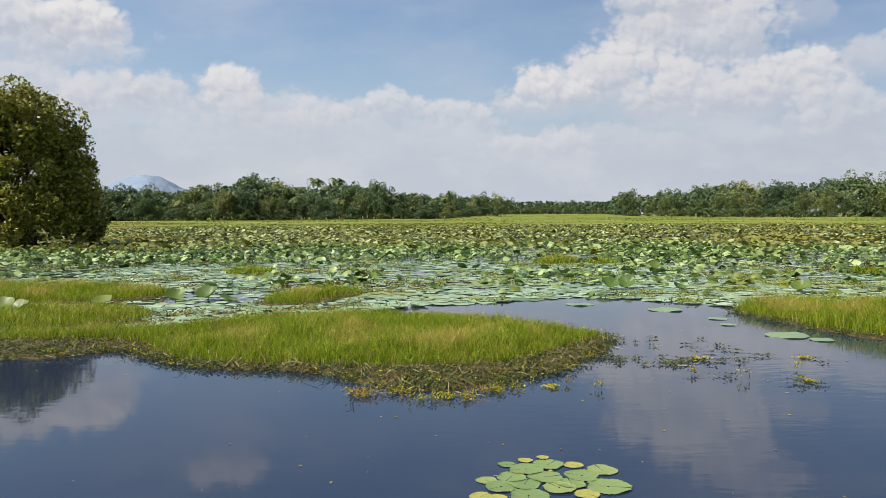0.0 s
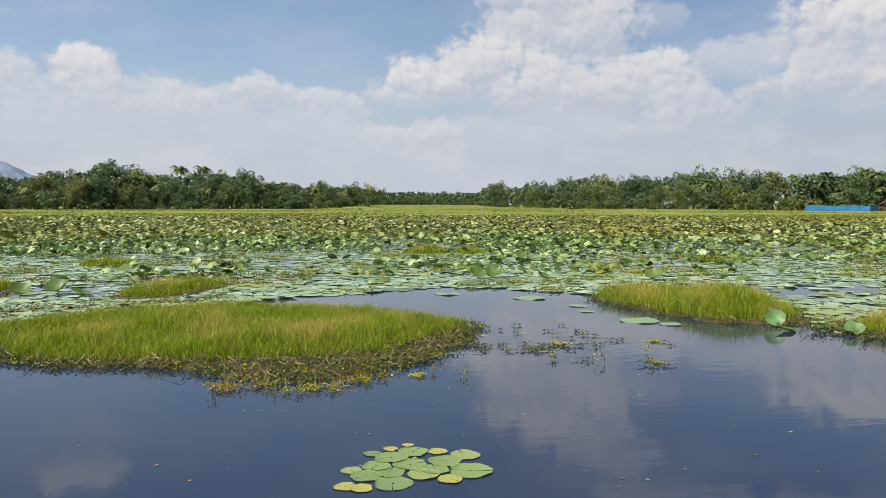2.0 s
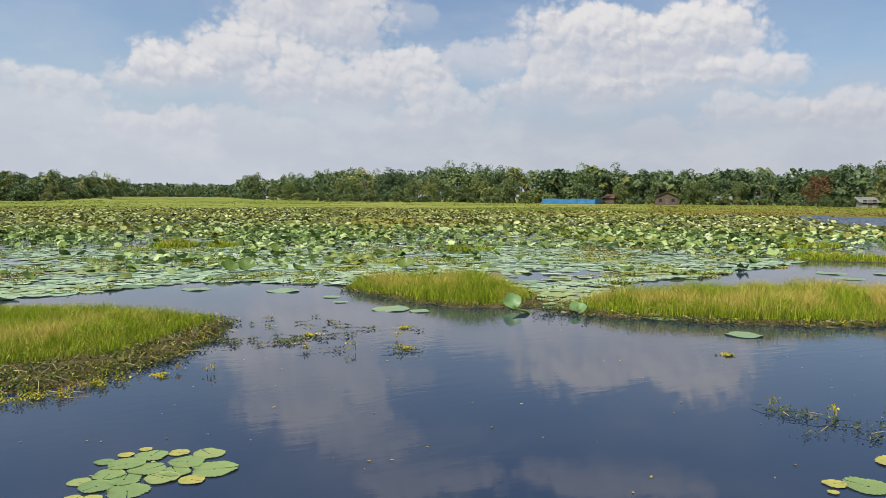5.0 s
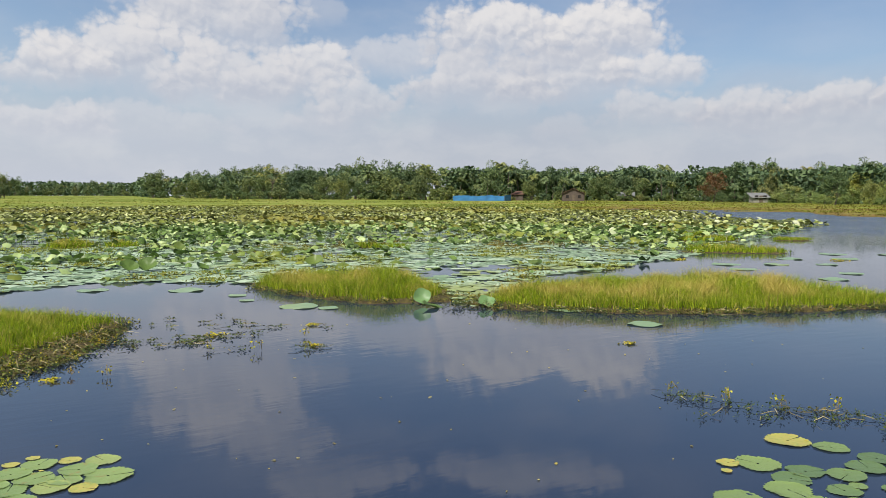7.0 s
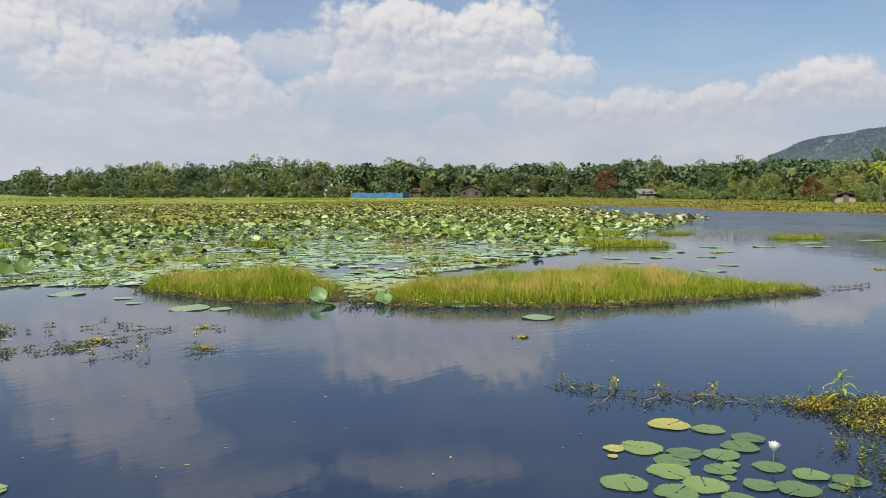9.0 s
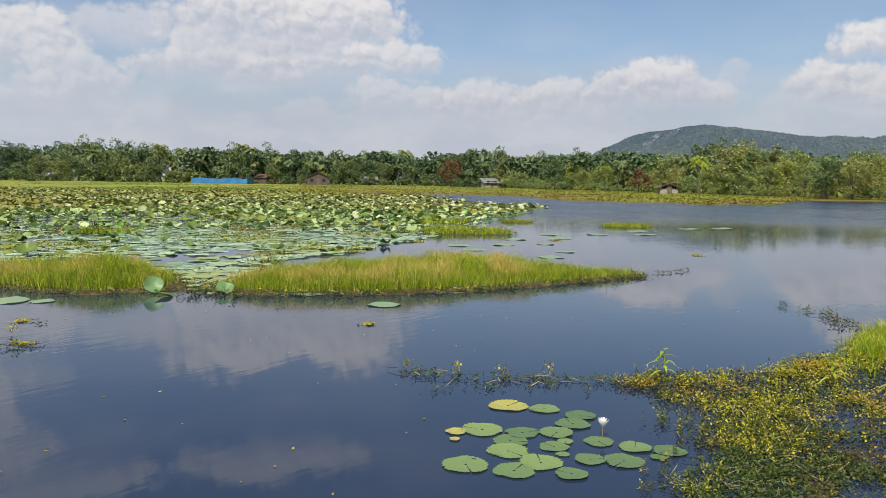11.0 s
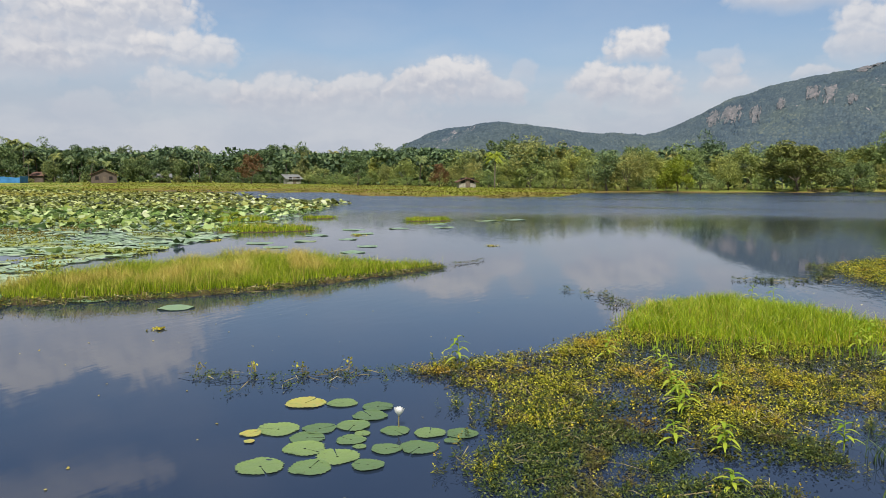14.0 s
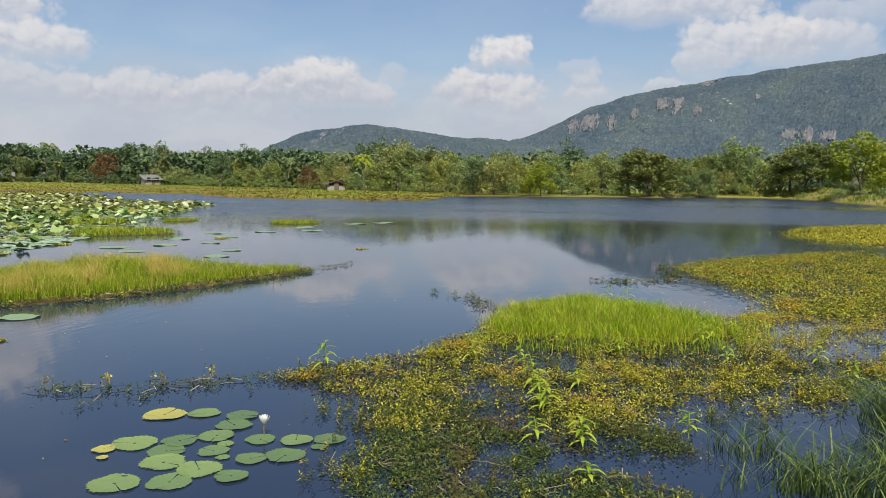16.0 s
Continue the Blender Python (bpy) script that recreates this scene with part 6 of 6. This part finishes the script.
trailing(315, [(3.0, 9.6), (3.6, 9.3), (4.4, 8.9)], 0.07, 16, 0.036, "thin drifting line of weeds", 0.045)
trailing(316, [(4.2, 10.8), (5.1, 10.4)], 0.12, 18, 0.036, "small drifting green weeds", 0.03)
trailing(317, [(7.9, 11.3), (8.3, 10.7), (8.6, 10.3)], 0.22, 70, 0.045, "brown weeds between two grass islets", 0.12)
trailing(318, [(8.4, 10.2), (9.2, 9.3), (10.6, 8.1), (12.4, 7.4), (14.4, 6.6)], 0.14, 24, 0.045, "weeds along an islet's waterline", 0.10)
trailing(319, [(11.9, 1.9), (12.8, 2.2), (13.2, 2.7), (13.4, 3.1)], 0.12, 24, 0.04, "thin weeds drifting off the grass", 0.06)
trailing(320, [(16.1, 6.4), (17.2, 6.1)], 0.1, 18, 0.04, "thin weeds off the islet's tip", 0.06)
trailing(321, [(16.2, 0.5), (16.1, -0.1), (16.6, -1.0), (18.5, -1.2), (19.8, -1.1)], 0.15, 30, 0.05, "weeds at the raft's far tip", 0.055)
trailing(322, [(-1.0, 8.6), (-0.4, 8.4), (0.2, 8.35), (0.9, 8.9)], 0.10, 45, 0.045, "yellow-green weeds along the islet's muddy rim", 0.06, WEED)


def far_raft():
    """A flat raft of weeds farther along the shore."""
    rng = rng_for(305)
    p = scatter([(34.2, -5.9), (39.4, -8.0), (44.4, -13.0), (52.0, -22.0), (40.0, -19.0), (31.0, -12.0), (28.6, -8.4), (29.8, -6.9)], 14, rng)
    p = p[wave(p[:, 0], p[:, 1], 0.7, 57) > -0.55]
    v, f = weed_clumps(rng, p, 20, 0.042, 0.2, 0.10)
    tagged(new("far_weed_raft", mesh_from("far_weed_raft", v, [f], WEED)), "flat yellow-green raft of weeds by the far bank", "water weeds", "", "stuff")


far_raft()


def water_specks():
    """Petals, foam and scraps that drift on the open water."""
    rng = rng_for(306)
    az, r = rng.uniform(-30, 100, 230), rng.uniform(4.5, 15, 230)
    x, y = polar(az, r)
    v, f = leaf_quads(np.stack([x, y, np.full(230, 0.006)], 1), 0.018 * rng.uniform(0.4, 1.6, 230), rng, 4.0, 1.8)
    tagged(new("drifting_scraps", mesh_from("drifting_scraps", v, [f], STRAW)), "tiny pale scraps drifting on the water", "scraps", "", "stuff")


water_specks()


def floater(x, y, size, label="small floating clump of yellow-green water lettuce"):
    rng = rng_for(int(x * 77 + y * 13))
    p = np.concatenate([rng.normal(0, size * 0.4, (70, 2)), rng.uniform(0.006, 0.03, (70, 1))], 1)
    v, f = leaf_quads(p, 0.030 * rng.uniform(0.6, 1.3, 70) * (size / 0.1) ** 0.5, rng, 0.8, 1.3)
    ob = new("floating_plant")
    ob.location = (x, y, 0)
    tagged(part("foliage", mesh_from("floating_foliage", v, [f], WEED_YELLOW), ob), "", "", "", "stuff")
    tagged(ob, label, "water plant", "small floating plants")


for x, y, s in [(7.86, 6.97, 0.10), (21.3, 7.25, 0.22), (1.25, 8.85, 0.12), (3.5, 10.55, 0.16), (5.0, 10.6, 0.12), (4.35, 9.1, 0.1), (17.5, 16.6, 0.3), (23.3, 12.8, 0.3), (19.4, 15.7, 0.3), (8.2, 1.9, 0.06), (2.55, 3.65, 0.05)]:
    floater(x, y, s)


def sprout(x, y, height, count, seed):
    """A leafy plant: an upright stem with long narrow leaves that arch out."""
    rng = rng_for(seed)
    root = new("leafy_sprout")
    root.location = (x, y, 0)
    lean = rng.normal(0, 0.12, 2) * height
    v, f = tube([(0, 0, -0.05), (lean[0] * 0.4, lean[1] * 0.4, height * 0.5), (lean[0], lean[1], height)], [0.006, 0.005, 0.003], 5)
    part("stem", mesh_from("sprout_stem", v, [f], SPROUT, None, True), root)
    pieces = []
    for i in range(count):
        h = height * (0.25 + 0.75 * i / count)
        a = i * 2.4 + rng.uniform(-0.4, 0.4)
        le = (0.10 + 0.10 * rng.uniform()) * (1.15 - 0.4 * i / count) * (height / 0.35) ** 0.5
        u = np.linspace(0, 1, 5)
        out = u * le
        up = h + le * (0.55 * u - 0.75 * u ** 2)
        w = 0.015 * np.sin(np.pi * np.clip(u * 0.9 + 0.08, 0, 0.99))
        c, s = math.cos(a), math.sin(a)
        x0, y0 = lean[0] * h / height, lean[1] * h / height
        vv = np.concatenate([np.stack([x0 + c * out - s * w, y0 + s * out + c * w, up], 1), np.stack([x0 + c * out + s * w, y0 + s * out - c * w, up], 1)])
        k = np.arange(4)
        pieces.append((vv, np.stack([k, k + 1, k + 6, k + 5], 1)))
    v, f = join(pieces)
    part("foliage", mesh_from("sprout_leaves", v, [f], SPROUT, None, True), root)
    tagged(root, "bright green plant with narrow arching leaves among the weeds", "plant", "leafy sprouts in the weed raft")


for i, (x, y, h, c) in enumerate([(7.5, 0.60, 0.34, 18), (6.65, 0.45, 0.30, 16), (6.0, 0.41, 0.20, 12), (5.9, 0.06, 0.26, 18), (7.6, 0.21, 0.22, 12), (8.45, 1.39, 0.26, 14), (9.2, -0.1, 0.22, 12), (7.55, 2.71, 0.34, 14), (9.0, -1.28, 0.24, 16),
                                  (9.3, -2.24, 0.26, 14), (10.2, -1.26, 0.34, 14), (6.4, -0.7, 0.22, 12), (5.26, 0.0, 0.16, 12), (8.36, -2.34, 0.28, 12), (7.3, 0.56, 0.24, 12), (6.9, 0.5, 0.26, 12), (8.6, 0.9, 0.18, 10), (9.6, 0.6, 0.2, 10),
                                  (12.0, -0.2, 0.44, 12), (12.2, 0.1, 0.42, 12), (14.8, -2.9, 0.3, 12), (10.0, -1.1, 0.3, 14)]):
    sprout(x, y, h, c, 340 + i)



def weed_sprigs():
    """Small dark upright sprigs that stand in the water at the rafts' rims."""
    rng = rng_for(330)
    for i, (x, y, h) in enumerate([(4.2, 9.0, 0.10), (3.6, 9.2, 0.16), (3.1, 9.6, 0.12), (4.5, 9.8, 0.13), (1.75, 8.75, 0.13), (1.45, 9.0, 0.10), (-1.0, 8.3, 0.12), (-0.8, 8.5, 0.10), (7.9, 11.1, 0.16), (8.1, 10.2, 0.14), (8.7, 9.6, 0.2), (8.5, 9.9, 0.15),
                                   (9.6, 8.9, 0.14), (10.6, 7.9, 0.15), (11.2, 7.7, 0.12), (12.9, 7.1, 0.1), (6.35, 5.0, 0.10), (6.5, 4.5, 0.12), (6.75, 4.1, 0.12), (7.0, 3.7, 0.14)]):
        root = new("water_sprig")
        root.location = (x, y, 0)
        k = 4
        v, f = stems(rng, rng.normal(0, 0.03, (k, 2)), 0.06, 0.004, h)
        part("stalk", mesh_from("sprig_stems", v, [f], DRY_STEM), root)
        p = np.concatenate([rng.normal(0, 0.035, (14, 2)), rng.uniform(0.3 * h, h, (14, 1))], 1)
        v, f = leaf_quads(p, 0.022 * rng.uniform(0.7, 1.3, 14), rng, 0.1)
        part("foliage", mesh_from("sprig_leaves", v, [f], WEED), root)
        tagged(root, "small dark leafy sprig standing in the water", "water plant", "sprigs in the water")


weed_sprigs()
islet(107, [(9.9, 1.5), (11.4, 1.65), (12.9, 0.9), (12.7, -0.1), (11.6, -1.1), (10.8, -1.75), (10.2, -0.9), (9.9, 0.0), (9.9, 0.9)], [(9.8, 1.5), (11.4, 1.75), (13.0, 0.9), (12.8, -0.2), (11.7, -1.4), (10.6, -1.9), (9.9, 0.0)],
      2200, 0.34, "bright fresh green grass islet beside the weed raft", 0.0042, True)


def reeds(x, y, spread, count, tall, seed, label):
    """A clump of long arching grass blades."""
    rng = rng_for(seed)
    p = np.concatenate([rng.normal(0, spread * 0.75, (count, 2)), np.zeros((count, 1))], 1)
    v, q, t = blades(p, tall * rng.uniform(0.4, 0.95, count), 0.0052, 1.7, rng, 5)
    ob = new("grass_clump", mesh_from("grass_clump", v, [q, t], REED))
    ob.location = (x, y, 0.0)
    tagged(ob, label, "grass", "", "stuff")


for i, (x, y, s, c, h) in enumerate([(6.15, -1.05, 0.10, 34, 0.34), (6.2, -1.28, 0.10, 40, 0.36), (6.2, -0.9, 0.08, 16, 0.24), (5.5, -0.95, 0.10, 14, 0.25), (5.55, -1.5, 0.18, 150, 0.42), (5.55, -1.3, 0.12, 70, 0.36), (5.6, -1.85, 0.16, 160, 0.5),
                                     (7.15, -2.35, 0.16, 260, 0.62), (6.9, -2.5, 0.16, 220, 0.62), (6.2, -2.3, 0.2, 220, 0.55)]):
    reeds(x, y, s, c, h, 360 + i, "clump of long arching dark green grass by the bank")



# ---------------------------------------------------------------- houses and the blue fence on the far shore
def painted(name, col, scale=3.0, rough=0.8):
    dark = tuple(c * 0.6 for c in col)
    return surface(name, lambda k: k.ramp(k.noise(spot_of(k), scale, 5.0, 0.65), (0.3, dark), (0.6, col)), rough, 0.2)


BRICK = painted("brown_brick", (0.105, 0.082, 0.066))
PLASTER = painted("white_plaster", (0.30, 0.28, 0.23))
TILE = painted("clay_tiles", (0.15, 0.085, 0.06), 2.0)
SHEET = painted("roof_sheet", (0.20, 0.20, 0.19), 1.0, 0.5)
NET = painted("blue_net", (0.045, 0.18, 0.38), 0.8, 0.6)
POST = painted("fence_post", (0.14, 0.11, 0.08))
# Near-black colour on solid panels stands for unlit rooms behind the windows.
DARK = painted("unlit_window_panel", (0.025, 0.022, 0.02))


def box_mesh(name, sx, sy, sz, mat, bevel=0.02):
    bm = bmesh.new()
    bmesh.ops.create_cube(bm, size=1.0)
    bmesh.ops.scale(bm, vec=(sx, sy, sz), verts=bm.verts)
    bmesh.ops.translate(bm, vec=(0, 0, sz / 2), verts=bm.verts)
    if bevel:
        bmesh.ops.bevel(bm, geom=bm.edges[:], offset=bevel, segments=1, affect="EDGES")
    me = bpy.data.meshes.new(name)
    bm.to_mesh(me)
    bm.free()
    me.materials.append(mat)
    return me


def cottage(az, r, wide, deep, wall, ridge, wall_mat, roof_mat, label, gable=True, turn=0.0):
    x, y = polar(az, r)
    root = new("cottage")
    root.location = (x, y, float(ground_height(np.array(az), np.array(r))) - 0.05)
    root.rotation_euler = (0, 0, radians(-az + turn))
    body = part("wall", box_mesh("cottage_wall", wide, deep, wall, wall_mat), root)
    over = 0.5
    w, d = wide / 2 + over, deep / 2 + over
    t = 0.12
    lo = wall - 0.15
    prof = [(-w, lo), (0, ridge), (w, lo), (w, lo + t), (0, ridge + t), (-w, lo + t)] if gable else [(-w, lo), (w, lo + 0.0), (w, lo + t), (-w, lo + t)]
    if gable:
        v = [(a, s, b) for s in (-d, d) for a, b in prof]
        f4 = [(0, 1, 4, 5), (1, 2, 3, 4), (6, 11, 10, 7), (7, 10, 9, 8), (0, 6, 7, 1), (1, 7, 8, 2), (5, 4, 10, 11), (4, 3, 9, 10), (0, 5, 11, 6), (2, 8, 9, 3)]
        gv = [(-wide / 2, s, wall) for s in (-deep / 2, deep / 2)] + [(wide / 2, s, wall) for s in (-deep / 2, deep / 2)] + [(0, s, ridge - 0.1) for s in (-deep / 2, deep / 2)]
        part("gable", mesh_from("cottage_gable", gv, [np.array([(0, 2, 4), (3, 1, 5)])], wall_mat), root)
    else:
        v = [(-w, -d, lo - 0.2), (w, -d, lo - 0.2), (w, d, ridge), (-w, d, ridge), (-w, -d, lo - 0.2 + t), (w, -d, lo - 0.2 + t), (w, d, ridge + t), (-w, d, ridge + t)]
        f4 = [(0, 1, 5, 4), (1, 2, 6, 5), (2, 3, 7, 6), (3, 0, 4, 7), (4, 5, 6, 7), (3, 2, 1, 0)]
    part("roof", mesh_from("cottage_roof", v, [np.array(f4)], roof_mat), root)
    for k, (px, pw, ph, pz, nm) in enumerate([(-wide * 0.27, 0.9, 1.0, 1.0, "window"), (wide * 0.27, 0.9, 1.0, 1.0, "window"), (0.1, 0.9, 1.9, 0.05, "door")]):
        o = part(nm, box_mesh("cottage_" + nm, pw, 0.12, ph, DARK if nm == "window" else POST, 0.01), root)
        o.location = (px, -deep / 2 - 0.02, pz)
    tagged(root, label, "cottage", "cottages on the far shore")


cottage(43.3, 247, 6.8, 6.0, 2.4, 4.0, BRICK, TILE, "small brown brick cottage with a low tiled gable roof")
cottage(55.9, 219, 4.0, 3.0, 1.7, 2.6, PLASTER, SHEET, "small white shed with a pale sheet roof", False, 20)
cottage(68.6, 146, 3.2, 2.6, 1.2, 1.9, PLASTER, TILE, "weathered white cottage half hidden by trees", True, 10)
cottage(47.0, 261, 5.0, 3.4, 2.0, 2.8, PLASTER, SHEET, "low shed with a pale grey sheet roof", False)
cottage(39.6, 272, 6.0, 4.0, 2.2, 3.2, BRICK, TILE, "brown tiled shed beside the blue fence", True, 60)


def blue_fence():
    root = new("blue_fence")
    x0, y0 = polar(34.5, 247)
    x1, y1 = polar(38.3, 244)
    a, b = Vector((x0, y0, 0)), Vector((x1, y1, 0))
    spans = 9
    turn = math.atan2(b.y - a.y, b.x - a.x)
    z = float(ground_height(np.array(36.5), np.array(245.0))) - 0.1
    root.location = (a.x, a.y, z)
    root.rotation_euler = (0, 0, turn)
    length = (b - a).length
    post = box_mesh("fence_post", 0.09, 0.09, 2.15, POST, 0.01)
    for i in range(spans + 1):
        part("post", post, root).location = (length * i / spans, 0.06, 0)
    for i in range(spans):
        s = np.linspace(0, 1, 9)
        w = length / spans
        sag = 0.10 * np.sin(np.pi * s) * (1 + 0.5 * math.sin(i * 1.9))
        belly = 0.10 * np.sin(np.pi * s) * math.cos(i * 2.3)
        rows = [np.stack([i * w + s * w, belly * k, hh - sag * k], 1) for k, hh in ((0.0, 0.05), (1.0, 0.9), (0.8, 1.75 + 0.12 * math.sin(i * 1.3)))]
        v = np.concatenate(rows)
        k = np.arange(8)
        f = np.concatenate([np.stack([k, k + 1, k + 10, k + 9], 1), np.stack([k + 9, k + 10, k + 19, k + 18], 1)])
        part("net_panel", mesh_from("net_panel", v, [f], NET, None, True), root)
    end = np.concatenate([np.array([(length, 0, 0.05), (length + 1.2, 6, 0.05), (length + 1.2, 6, 1.9), (length, 0, 2.0)])])
    part("net_panel", mesh_from("net_end", end, [np.array([[0, 1, 2, 3]])], NET), root)
    tagged(root, "long bright blue netting fence on wooden posts", "fence")


blue_fence()
